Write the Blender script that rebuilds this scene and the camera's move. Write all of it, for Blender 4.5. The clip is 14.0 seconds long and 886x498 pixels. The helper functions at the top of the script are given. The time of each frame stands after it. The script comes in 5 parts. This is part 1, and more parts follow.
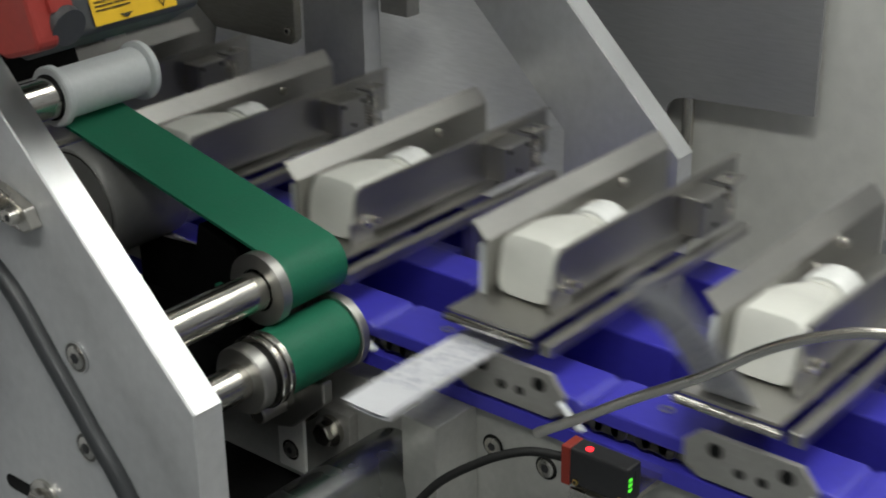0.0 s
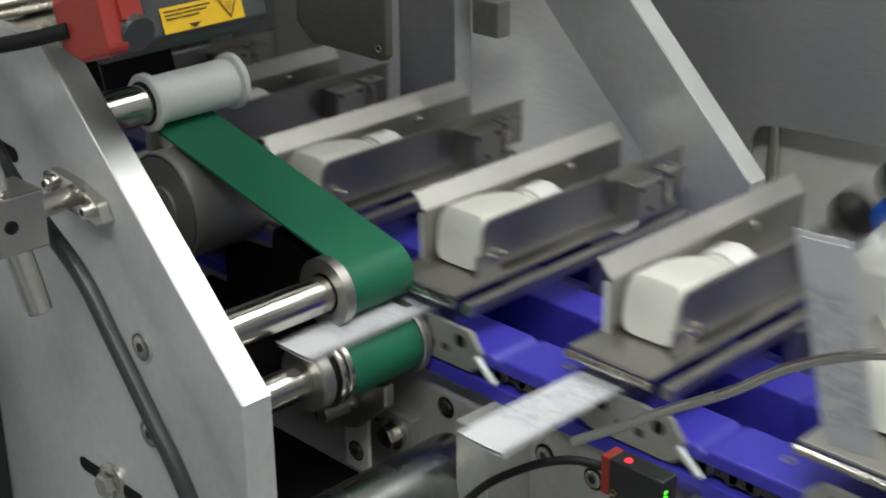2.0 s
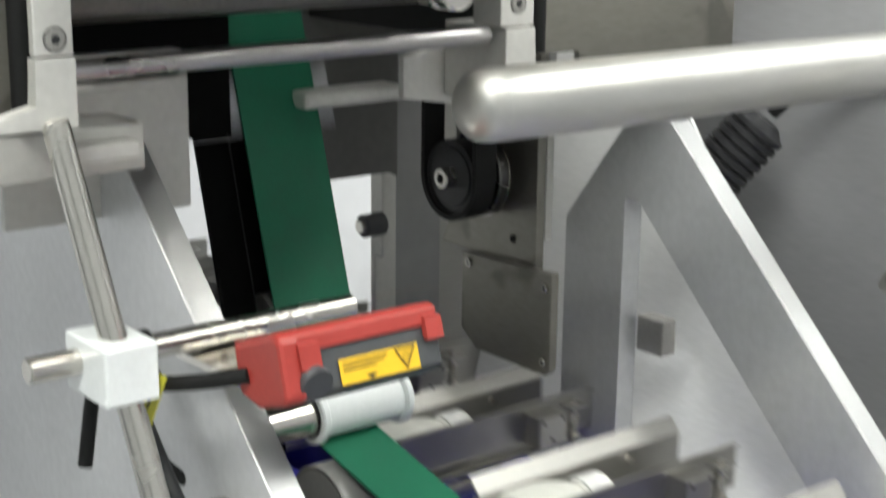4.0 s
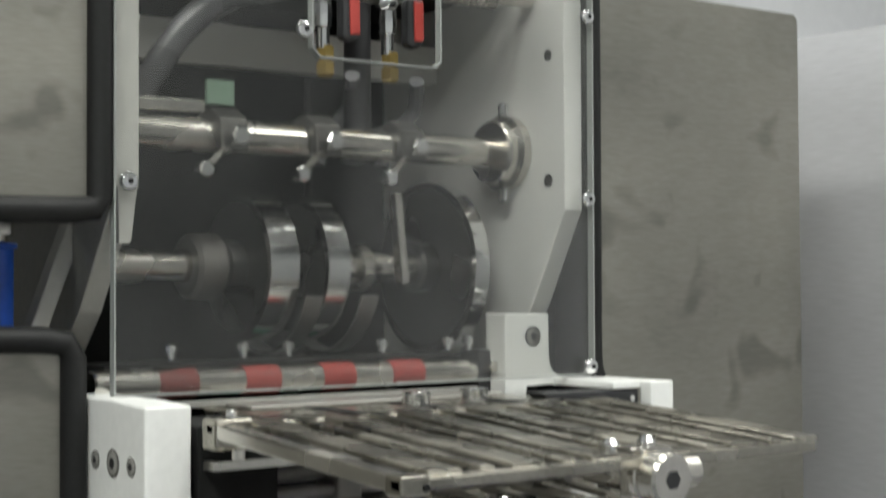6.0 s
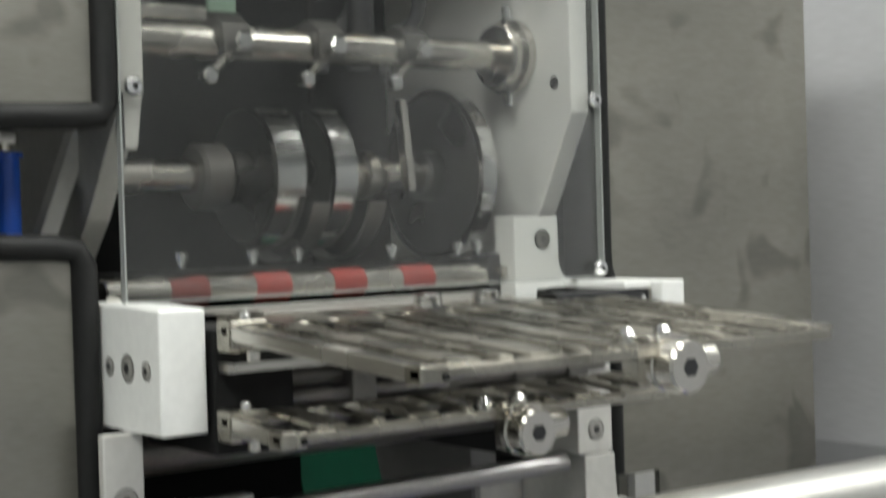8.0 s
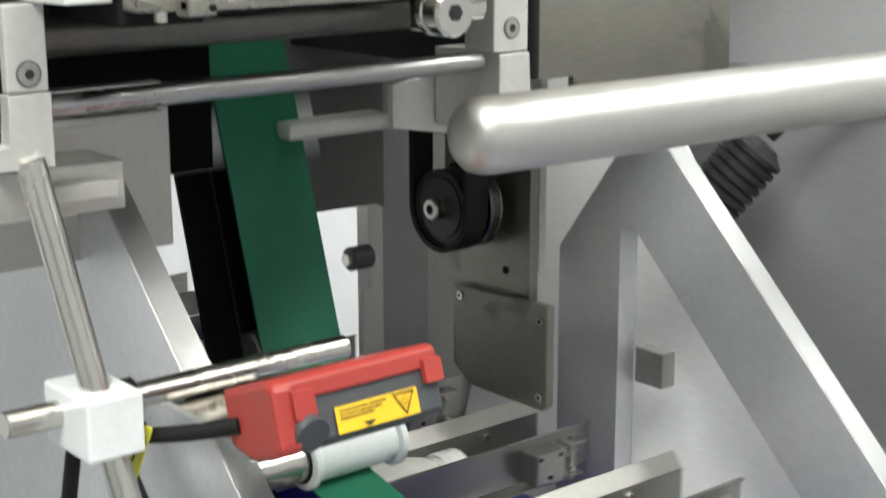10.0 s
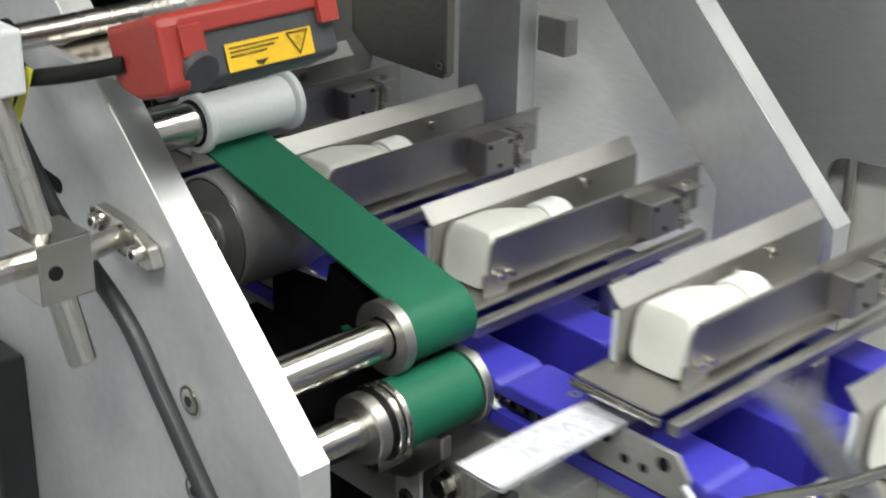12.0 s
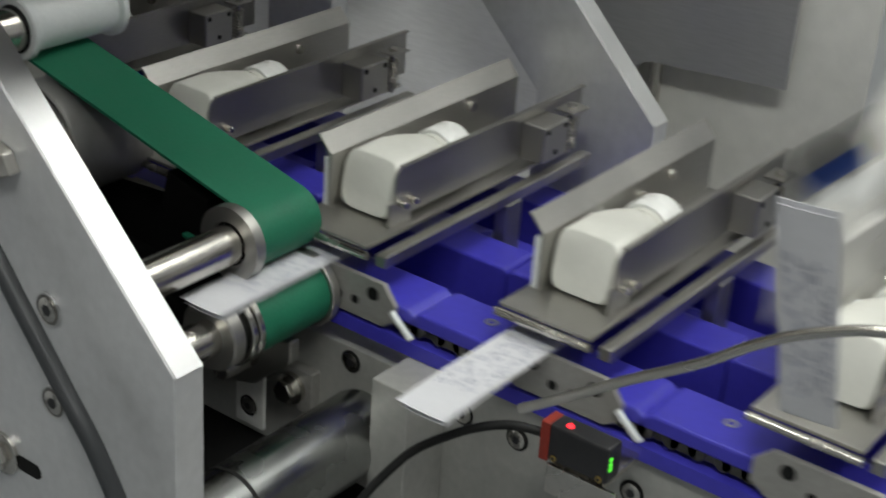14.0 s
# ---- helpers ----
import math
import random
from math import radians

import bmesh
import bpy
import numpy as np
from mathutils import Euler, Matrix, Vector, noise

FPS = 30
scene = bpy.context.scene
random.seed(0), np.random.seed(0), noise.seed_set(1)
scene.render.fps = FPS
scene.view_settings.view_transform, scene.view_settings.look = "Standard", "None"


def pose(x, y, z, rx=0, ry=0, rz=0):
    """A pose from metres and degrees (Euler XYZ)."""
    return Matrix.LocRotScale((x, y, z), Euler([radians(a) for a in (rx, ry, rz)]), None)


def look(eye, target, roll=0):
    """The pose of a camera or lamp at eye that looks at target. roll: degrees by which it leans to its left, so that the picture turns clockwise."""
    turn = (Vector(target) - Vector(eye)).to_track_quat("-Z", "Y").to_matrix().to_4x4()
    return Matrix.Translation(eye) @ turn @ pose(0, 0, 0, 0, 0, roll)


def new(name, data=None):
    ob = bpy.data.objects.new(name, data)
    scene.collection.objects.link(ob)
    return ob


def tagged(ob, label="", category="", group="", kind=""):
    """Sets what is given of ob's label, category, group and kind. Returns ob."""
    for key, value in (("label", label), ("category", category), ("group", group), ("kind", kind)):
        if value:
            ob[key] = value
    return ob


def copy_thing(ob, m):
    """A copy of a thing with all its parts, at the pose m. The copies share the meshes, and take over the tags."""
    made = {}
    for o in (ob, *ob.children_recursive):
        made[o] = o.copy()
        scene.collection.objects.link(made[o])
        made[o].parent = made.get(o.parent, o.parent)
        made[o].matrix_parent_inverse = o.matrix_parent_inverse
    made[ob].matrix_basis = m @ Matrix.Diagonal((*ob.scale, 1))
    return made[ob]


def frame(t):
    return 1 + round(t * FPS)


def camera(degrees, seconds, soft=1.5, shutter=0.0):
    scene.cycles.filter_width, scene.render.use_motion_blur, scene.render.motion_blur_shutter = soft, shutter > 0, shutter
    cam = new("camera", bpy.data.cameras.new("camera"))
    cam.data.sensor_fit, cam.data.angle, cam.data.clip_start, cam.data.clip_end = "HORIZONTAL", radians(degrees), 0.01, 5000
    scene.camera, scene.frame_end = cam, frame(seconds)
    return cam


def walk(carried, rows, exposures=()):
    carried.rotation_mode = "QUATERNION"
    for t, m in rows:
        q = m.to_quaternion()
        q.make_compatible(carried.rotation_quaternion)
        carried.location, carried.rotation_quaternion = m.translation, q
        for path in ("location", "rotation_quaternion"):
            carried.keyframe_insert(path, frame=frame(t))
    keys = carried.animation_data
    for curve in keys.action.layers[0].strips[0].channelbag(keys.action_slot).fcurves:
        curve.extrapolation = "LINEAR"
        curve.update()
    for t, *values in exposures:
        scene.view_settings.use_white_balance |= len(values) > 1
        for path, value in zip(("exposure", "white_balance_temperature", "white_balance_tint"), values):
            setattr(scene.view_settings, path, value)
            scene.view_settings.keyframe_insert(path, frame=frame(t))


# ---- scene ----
cam = camera(32.37, 14.0, soft=1.8, shutter=0.5)
walk(cam, [
    (0, look((-0.3392, -0.4132, 0.3063), (0.3616, 0.1718, -0.1021), -0.75)),
    (0.5, look((-0.3529, -0.4262, 0.3069), (0.3357, 0.1787, -0.0929), -0.99)),
    (1, look((-0.3506, -0.4282, 0.3076), (0.3222, 0.1943, -0.0921), -0.86)),
    (1.5, look((-0.3372, -0.4433, 0.3106), (0.3253, 0.1946, -0.0820), -0.51)),
    (2, look((-0.3307, -0.4599, 0.3087), (0.3120, 0.1986, -0.0827), -0.71)),
    (2.2, look((-0.3306, -0.4634, 0.3098), (0.3037, 0.2095, -0.0706), -0.88)),
    (4.3, look((-0.3262, -0.4312, 0.3689), (0.2782, 0.3402, 0.1699), 0.74)),
    (4.5, look((-0.3254, -0.4289, 0.3760), (0.2783, 0.3529, 0.2196), 0.69)),
    (5, look((-0.3245, -0.4228, 0.3905), (0.2749, 0.3743, 0.3177), 0.30)),
    (5.5, look((-0.3178, -0.4197, 0.3984), (0.2744, 0.3858, 0.3747), 0.12)),
    (6, look((-0.3151, -0.4206, 0.4069), (0.2782, 0.3841, 0.4311), -0.23)),
    (6.5, look((-0.3131, -0.4260, 0.4141), (0.2551, 0.3930, 0.4932), -0.63)),
    (7, look((-0.3117, -0.4313, 0.4122), (0.2437, 0.3956, 0.4999), -1.18)),
    (7.5, look((-0.3083, -0.4286, 0.4076), (0.2492, 0.4000, 0.4578), -1.50)),
    (8, look((-0.3178, -0.4137, 0.3926), (0.2770, 0.3900, 0.3730), -1.65)),
    (8.5, look((-0.3222, -0.4081, 0.3812), (0.2919, 0.3749, 0.2817), -1.02)),
    (8.7, look((-0.3213, -0.4073, 0.3789), (0.2941, 0.3717, 0.2588), -0.70)),
    (10.8, look((-0.3061, -0.4011, 0.3379), (0.3200, 0.3126, 0.0239), 0.03)),
    (11, look((-0.3033, -0.3993, 0.3336), (0.3236, 0.3034, -0.0029), 0.14)),
    (11.5, look((-0.3007, -0.3951, 0.3262), (0.3243, 0.2838, -0.0592), 0.29)),
    (12, look((-0.3061, -0.3999, 0.3211), (0.3232, 0.2612, -0.0874), 0.94)),
    (12.5, look((-0.3167, -0.4026, 0.3200), (0.3220, 0.2363, -0.1087), 1.52)),
    (13, look((-0.3294, -0.3932, 0.3165), (0.3329, 0.2195, -0.1146), 2.72)),
    (13.5, look((-0.3408, -0.3866, 0.3167), (0.3534, 0.1903, -0.1139), 3.41)),
    (14, look((-0.3463, -0.3689, 0.3120), (0.3815, 0.1508, -0.1354), 4.06)),
], [(0, -0.84), (1.0, -0.65), (2.2, -0.52), (4.3, 0.46), (4.5, 0.44), (5.0, 0.24), (5.5, -0.13), (6.0, -0.22), (6.5, -0.2), (7.0, -0.1), (7.5, 0.06), (8.0, -0.17), (8.5, -0.31), (8.7, -0.24), (10.8, 0.72), (11.0, 0.70), (11.5, 0.44), (11.7, 0.24), (12.0, 0.05), (12.5, -0.17), (13.5, -0.52), (14.0, -0.78)])

# ---- room light: fluorescent ceiling panels ----
world = bpy.data.worlds.new("world")
scene.world = world
world.use_nodes = True
world.node_tree.nodes["Background"].inputs[0].default_value = (0.8, 0.85, 0.9, 1)
world.node_tree.nodes["Background"].inputs[1].default_value = 0.15


def ceiling_lamp(x, y, z, sx, sy, power):
    data = bpy.data.lights.new("ceiling_lamp", "AREA")
    data.shape, data.size, data.size_y, data.energy, data.color = "RECTANGLE", sx, sy, power, (0.95, 0.99, 0.93)
    lamp = new("ceiling_lamp", data)
    lamp.matrix_world = look((x, y, z), (x, y, 0))
    return lamp


LAMPS = [(-1.0, -0.9, 1.84, 0.35, 1.3, 41), (0.25, -0.75, 1.84, 0.35, 1.3, 20), (0.5, 0.95, 1.84, 1.3, 0.35, 15), (1.3, -0.95, 1.84, 0.40, 1.3, 20), (-1.2, 0.8, 1.84, 0.35, 1.3, 23)]
for row in LAMPS:
    ceiling_lamp(*row)

# ---- materials ----


def mat(name, color, rough=0.5, metal=0.0, vary=0.12, scale=40, bump=0.0, brush=None, stain=0.0, spec=0.5, coat=0.0):
    """A surface with fine grain, broad unevenness and stains. brush: stretch of the grain along x, y, z."""
    m = bpy.data.materials.new(name)
    m.use_nodes = True
    nt = m.node_tree
    b = nt.nodes["Principled BSDF"]
    tc = nt.nodes.new("ShaderNodeTexCoord")
    mp = nt.nodes.new("ShaderNodeMapping")
    mp.inputs["Scale"].default_value = brush or (1, 1, 1)
    nt.links.new(tc.outputs["Object"], mp.inputs["Vector"])
    fine = nt.nodes.new("ShaderNodeTexNoise")
    fine.inputs["Scale"].default_value, fine.inputs["Detail"].default_value = scale * 12, 4
    nt.links.new(mp.outputs[0], fine.inputs["Vector"])
    broad = nt.nodes.new("ShaderNodeTexNoise")
    broad.inputs["Scale"].default_value, broad.inputs["Detail"].default_value = scale, 3
    nt.links.new(tc.outputs["Object"], broad.inputs["Vector"])
    ramp = nt.nodes.new("ShaderNodeMapRange")
    ramp.inputs[1].default_value, ramp.inputs[2].default_value = 0.3, 0.7
    ramp.inputs[3].default_value, ramp.inputs[4].default_value = 1 - vary, 1 + vary * 0.6
    nt.links.new(broad.outputs["Fac"], ramp.inputs[0])
    r2 = nt.nodes.new("ShaderNodeMapRange")
    r2.inputs[1].default_value, r2.inputs[2].default_value = 0.3, 0.7
    r2.inputs[3].default_value, r2.inputs[4].default_value = 1 - vary * 0.7, 1 + vary * 0.4
    nt.links.new(fine.outputs["Fac"], r2.inputs[0])
    mul = nt.nodes.new("ShaderNodeMath")
    mul.operation = "MULTIPLY"
    nt.links.new(ramp.outputs[0], mul.inputs[0])
    nt.links.new(r2.outputs[0], mul.inputs[1])
    last = mul.outputs[0]
    if stain:
        st = nt.nodes.new("ShaderNodeTexNoise")
        st.inputs["Scale"].default_value, st.inputs["Detail"].default_value, st.inputs["Distortion"].default_value = 22, 2, 0.6
        nt.links.new(tc.outputs["Object"], st.inputs["Vector"])
        sr = nt.nodes.new("ShaderNodeMapRange")
        sr.inputs[1].default_value, sr.inputs[2].default_value = 0.575, 0.66
        sr.inputs[3].default_value, sr.inputs[4].default_value = 1.0, 1 - stain
        nt.links.new(st.outputs["Fac"], sr.inputs[0])
        m2 = nt.nodes.new("ShaderNodeMath")
        m2.operation = "MULTIPLY"
        nt.links.new(last, m2.inputs[0])
        nt.links.new(sr.outputs[0], m2.inputs[1])
        last = m2.outputs[0]
    mix = nt.nodes.new("ShaderNodeMix")
    mix.data_type, mix.blend_type = "RGBA", "MULTIPLY"
    mix.inputs[0].default_value = 1.0
    mix.inputs[6].default_value = (*color, 1)
    nt.links.new(last, mix.inputs[7])
    nt.links.new(mix.outputs[2], b.inputs["Base Color"])
    rr = nt.nodes.new("ShaderNodeMapRange")
    rr.inputs[1].default_value, rr.inputs[2].default_value = 0.3, 0.7
    rr.inputs[3].default_value, rr.inputs[4].default_value = max(rough - 0.08, 0.02), min(rough + 0.08, 1)
    nt.links.new(broad.outputs["Fac"], rr.inputs[0])
    nt.links.new(rr.outputs[0], b.inputs["Roughness"])
    b.inputs["Metallic"].default_value = metal
    b.inputs["Specular IOR Level"].default_value = spec
    b.inputs["Coat Weight"].default_value = coat
    if bump:
        bp = nt.nodes.new("ShaderNodeBump")
        bp.inputs["Strength"].default_value, bp.inputs["Distance"].default_value = bump, 0.0004
        nt.links.new(fine.outputs["Fac"], bp.inputs["Height"])
        nt.links.new(bp.outputs[0], b.inputs["Normal"])
    return m


def glow(name, color, strength):
    m = bpy.data.materials.new(name)
    m.use_nodes = True
    b = m.node_tree.nodes["Principled BSDF"]
    b.inputs["Base Color"].default_value = (*color, 1)
    b.inputs["Emission Color"].default_value = (*color, 1)
    b.inputs["Emission Strength"].default_value = strength
    return m


def clear(name, color, haze):
    """Clear sheet: thin glass with faint gloss and a little haze."""
    m = bpy.data.materials.new(name)
    m.use_nodes = True
    nt = m.node_tree
    nt.nodes.remove(nt.nodes["Principled BSDF"])
    out = nt.nodes["Material Output"]
    tr = nt.nodes.new("ShaderNodeBsdfTransparent")
    tr.inputs[0].default_value = (*color, 1)
    gl = nt.nodes.new("ShaderNodeBsdfGlossy")
    gl.inputs["Roughness"].default_value = 0.06
    df = nt.nodes.new("ShaderNodeBsdfDiffuse")
    df.inputs[0].default_value = (0.6, 0.6, 0.6, 1)
    fr = nt.nodes.new("ShaderNodeFresnel")
    fr.inputs[0].default_value = 1.45
    a = nt.nodes.new("ShaderNodeMixShader")
    nt.links.new(fr.outputs[0], a.inputs[0])
    nt.links.new(tr.outputs[0], a.inputs[1])
    nt.links.new(gl.outputs[0], a.inputs[2])
    no = nt.nodes.new("ShaderNodeTexNoise")
    no.inputs["Scale"].default_value, no.inputs["Detail"].default_value, no.inputs["Distortion"].default_value = 11, 4, 1.2
    tc = nt.nodes.new("ShaderNodeTexCoord")
    nt.links.new(tc.outputs["Object"], no.inputs["Vector"])
    rg = nt.nodes.new("ShaderNodeMapRange")
    rg.inputs[1].default_value, rg.inputs[2].default_value = 0.3, 0.75
    rg.inputs[3].default_value, rg.inputs[4].default_value = haze * 0.15, haze * 2.1
    nt.links.new(no.outputs["Fac"], rg.inputs[0])
    c = nt.nodes.new("ShaderNodeMixShader")
    nt.links.new(rg.outputs[0], c.inputs[0])
    nt.links.new(a.outputs[0], c.inputs[1])
    nt.links.new(df.outputs[0], c.inputs[2])
    nt.links.new(c.outputs[0], out.inputs[0])
    return m


ALU = mat("anodised aluminium", (0.66, 0.66, 0.67), 0.42, 0.50, 0.08, 14, 0.15, (1, 1, 1))
ALU_EDGE = mat("milled aluminium edge", (0.68, 0.68, 0.68), 0.36, 0.85, 0.06, 20, 0.1, (30, 1, 1))
CAST = mat("bead blasted aluminium", (0.60, 0.59, 0.56), 0.5, 0.35, 0.08, 18, 0.15)
# CAST made darker: the shade on the rail is in the colour.
RAIL = mat("shaded rail aluminium", (0.44, 0.435, 0.41), 0.5, 0.4, 0.10, 18, 0.15)
STEEL = mat("polished steel", (0.64, 0.615, 0.57), 0.23, 1.0, 0.06, 30, 0.0)
SATIN = mat("satin stainless sheet", (0.45, 0.44, 0.415), 0.43, 1.0, 0.10, 16, 0.12, (1, 12, 12))
PANEL = mat("stained stainless cabinet sheet", (0.30, 0.287, 0.255), 0.40, 0.85, 0.16, 10, 0.1, (1, 1, 8), 0.32)
WALLSTEEL = mat("grey brushed machine wall", (0.56, 0.56, 0.575), 0.38, 0.35, 0.10, 5, 0.08, (1, 1, 10))
BLACKRUB = mat("black rubber", (0.009, 0.009, 0.009), 0.6, 0.0, 0.2, 30, 0.2, spec=0.3)
BLACKPL = mat("black plastic", (0.02, 0.02, 0.022), 0.4, 0.0, 0.2, 30)
# Near-black: shade inside the unit and in recesses is put into the colour.
DARK = mat("near-black with interior shade", (0.010, 0.010, 0.010), 0.7, 0.0, 0.3, 12, spec=0.2)
# Black paint of the belt shield; also stands in for dark gaps elsewhere.
SHIELD = mat("matt black, paint and shade", (0.004, 0.004, 0.004), 0.85, 0.0, 0.3, 12, spec=0.1)
REDWORN = mat("grimy red rubber sleeve", (0.17, 0.035, 0.03), 0.6, 0.0, 0.35, 60, 0.2)
# Paler than CAST: stronger light on the right casting is put in.
PLATEGREY = mat("light grey plate, light in colour", (0.78, 0.775, 0.75), 0.5, 0.0, 0.06, 12, 0.1)
PRESS = mat("grey press drum", (0.26, 0.255, 0.25), 0.5, 0.4, 0.06, 20, 0.1)
DRUM = mat("dark steel drum", (0.22, 0.21, 0.20), 0.48, 0.8, 0.12, 20, 0.1)
GREEN = mat("green woven belt", (0.006, 0.135, 0.070), 0.62, 0.0, 0.10, 60, 0.35)
LINKGREY = mat("dull grey link steel", (0.36, 0.35, 0.33), 0.45, 0.4, 0.12, 30)
BLUE = mat("blue moulded plastic", (0.050, 0.044, 0.43), 0.35, 0.0, 0.10, 18, 0.05)
NYLON = mat("white nylon", (0.78, 0.80, 0.80), 0.35, 0.0, 0.05, 30)
BOTTLE = mat("white bottle plastic", (0.66, 0.655, 0.605), 0.35, 0.0, 0.04, 25)
CAP = mat("white cap plastic", (0.76, 0.76, 0.74), 0.3, 0.0, 0.03, 25)
WHITEBLK = mat("white anodised block", (0.78, 0.78, 0.76), 0.4, 0.1, 0.05, 20)
RED = mat("red plastic", (0.34, 0.040, 0.032), 0.4, 0.0, 0.10, 30)
REDBAND = mat("red rubber sleeve", (0.31, 0.045, 0.038), 0.6, 0.0, 0.15, 40, 0.2)
GREY = mat("dark grey plastic", (0.055, 0.058, 0.062), 0.45, 0.0, 0.12, 40)
YELLOW = mat("yellow label", (0.74, 0.45, 0.02), 0.4, 0.0, 0.05, 30)
PRINT = mat("black print", (0.03, 0.025, 0.01), 0.5, 0.0, 0.1, 30)
# Tarnish, plus dark reflections and the upper tray's shadow in the base colour.
TRAYSTEEL = mat("tarnished and darkened tray steel", (0.42, 0.40, 0.35), 0.27, 1.0, 0.16, 40, 0.05, (1, 1, 1), 0.25)
PAPER = mat("thin printed paper", (0.61, 0.61, 0.64), 0.7, 0.0, 0.04, 40, 0.1)
PAPERPRINT = mat("grey print on paper", (0.34, 0.35, 0.44), 0.8, 0.0, 0.35, 90)
BRASS = mat("brass fitting", (0.55, 0.40, 0.14), 0.3, 1.0, 0.1, 30)
BLUEPIPE = mat("blue air cylinder", (0.015, 0.10, 0.55), 0.35, 0.0, 0.08, 25)
CHROME = mat("chromed fitting", (0.8, 0.8, 0.8), 0.16, 1.0, 0.05, 30)
WHITEWALL = mat("white painted wall", (0.72, 0.72, 0.74), 0.6, 0.0, 0.04, 3)
ROOMWALL = mat("grey cleanroom wall panel", (0.50, 0.51, 0.52), 0.6, 0.0, 0.05, 3)
FLOORMAT = mat("grey epoxy floor", (0.19, 0.20, 0.21), 0.35, 0.0, 0.1, 4)
ORANGE = mat("orange red sensor housing", (0.26, 0.030, 0.018), 0.45, 0.0, 0.1, 40)
ACRYL = clear("clear acrylic guard", (0.88, 0.88, 0.87), 0.013)
LEDRED = glow("red status light", (1.0, 0.02, 0.03), 3.5)
LEDGREEN = glow("green status light", (0.10, 0.9, 0.04), 1.3)
LAMPGLOW = glow("lit lamp diffuser", (1.0, 0.98, 0.94), 6)

# ---- building helpers ----
ORIGIN = {}


def thing(name, label, category, at=(0, 0, 0), group="", kind=""):
    ob = new(name)
    ob.location = at
    ob.empty_display_size = 0.01
    ORIGIN[ob.name] = Vector(at)
    return tagged(ob, label, category, group, kind)


def part(name, bm, material, parent=None, label="", smooth=False):
    """Links a bmesh, drawn in world metres, as one mesh object under parent."""
    at = ORIGIN[parent.name] if parent else Vector((0, 0, 0))
    bm.transform(Matrix.Translation(-at))
    bmesh.ops.recalc_face_normals(bm, faces=bm.faces[:])
    me = bpy.data.meshes.new(name)
    bm.to_mesh(me)
    bm.free()
    me.materials.append(material)
    if smooth:
        for p in me.polygons:
            p.use_smooth = True
        me.set_sharp_from_angle(angle=radians(35))
    ob = new(name, me)
    if parent:
        ob.parent = parent
        ORIGIN[ob.name] = at
    if label:
        ob["label"] = label
    return ob


def structure(name, bm, material, label, category, smooth=False):
    return tagged(part(name, bm, material, None, "", smooth), label, category, "", "structure")


def box(x0, x1, y0, y1, z0, z1, bevel=0.0, bm=None):
    own = bm is None
    bm = bm or bmesh.new()
    v = [bm.verts.new((x, y, z)) for x in (x0, x1) for y in (y0, y1) for z in (z0, z1)]
    fs = [bm.faces.new([v[i] for i in f]) for f in ((0, 1, 3, 2), (4, 6, 7, 5), (0, 4, 5, 1), (2, 3, 7, 6), (0, 2, 6, 4), (1, 5, 7, 3))]
    if bevel:
        es = list({e for f in fs for e in f.edges})
        bmesh.ops.bevel(bm, geom=es, offset=bevel, segments=2, affect="EDGES", profile=0.5)
    return bm


def basis(d):
    d = Vector(d).normalized()
    a = Vector((0, 0, 1)) if abs(d.z) < 0.9 else Vector((0, 1, 0))
    u = d.cross(a).normalized()
    return d, u, d.cross(u)


def lathe(p0, p1, profile, seg=32, bm=None):
    """Turned shape about the line p0-p1: profile of (distance from p0, radius)."""
    bm = bm or bmesh.new()
    p0 = Vector(p0)
    d, u, w = basis(Vector(p1) - p0)
    rings = []
    for s, r in profile:
        rings.append([bm.verts.new(p0 + d * s + (u * math.cos(a) + w * math.sin(a)) * max(r, 1e-5)) for a in (2 * math.pi * i / seg for i in range(seg))])
    for a, b in zip(rings, rings[1:]):
        for i in range(seg):
            bm.faces.new((a[i], a[(i + 1) % seg], b[(i + 1) % seg], b[i]))
    bm.faces.new(rings[0][::-1])
    bm.faces.new(rings[-1])
    return bm


def rod(p0, p1, r, seg=28, c=0.0, bm=None):
    n = (Vector(p1) - Vector(p0)).length
    c = c or min(r * 0.12, n * 0.2)
    return lathe(p0, p1, [(0, r - c), (c, r), (n - c, r), (n, r - c)], seg, bm)


def tube(pts, r, seg=14, bm=None):
    """Round bar or cable swept along points."""
    bm = bm or bmesh.new()
    pts = [Vector(p) for p in pts]
    rings, u = [], None
    for i, p in enumerate(pts):
        d = (pts[min(i + 1, len(pts) - 1)] - pts[max(i - 1, 0)]).normalized()
        if u is None:
            u = basis(d)[1]
        u = (u - d * u.dot(d)).normalized()
        w = d.cross(u)
        rings.append([bm.verts.new(p + (u * math.cos(a) + w * math.sin(a)) * r) for a in (2 * math.pi * k / seg for k in range(seg))])
    for a, b in zip(rings, rings[1:]):
        for i in range(seg):
            bm.faces.new((a[i], a[(i + 1) % seg], b[(i + 1) % seg], b[i]))
    bm.faces.new(rings[0][::-1])
    bm.faces.new(rings[-1])
    return bm


def curve(pts, n=8):
    """Smooth points through pts."""
    pts = [Vector(p) for p in pts]
    out = []
    for i in range(len(pts) - 1):
        a, b, c, d = pts[max(i - 1, 0)], pts[i], pts[i + 1], pts[min(i + 2, len(pts) - 1)]
        for k in range(n):
            t = k / n
            out.append(0.5 * ((2 * b) + (c - a) * t + (2 * a - 5 * b + 4 * c - d) * t * t + (3 * b - a - 3 * c + d) * t ** 3))
    return out + [pts[-1]]


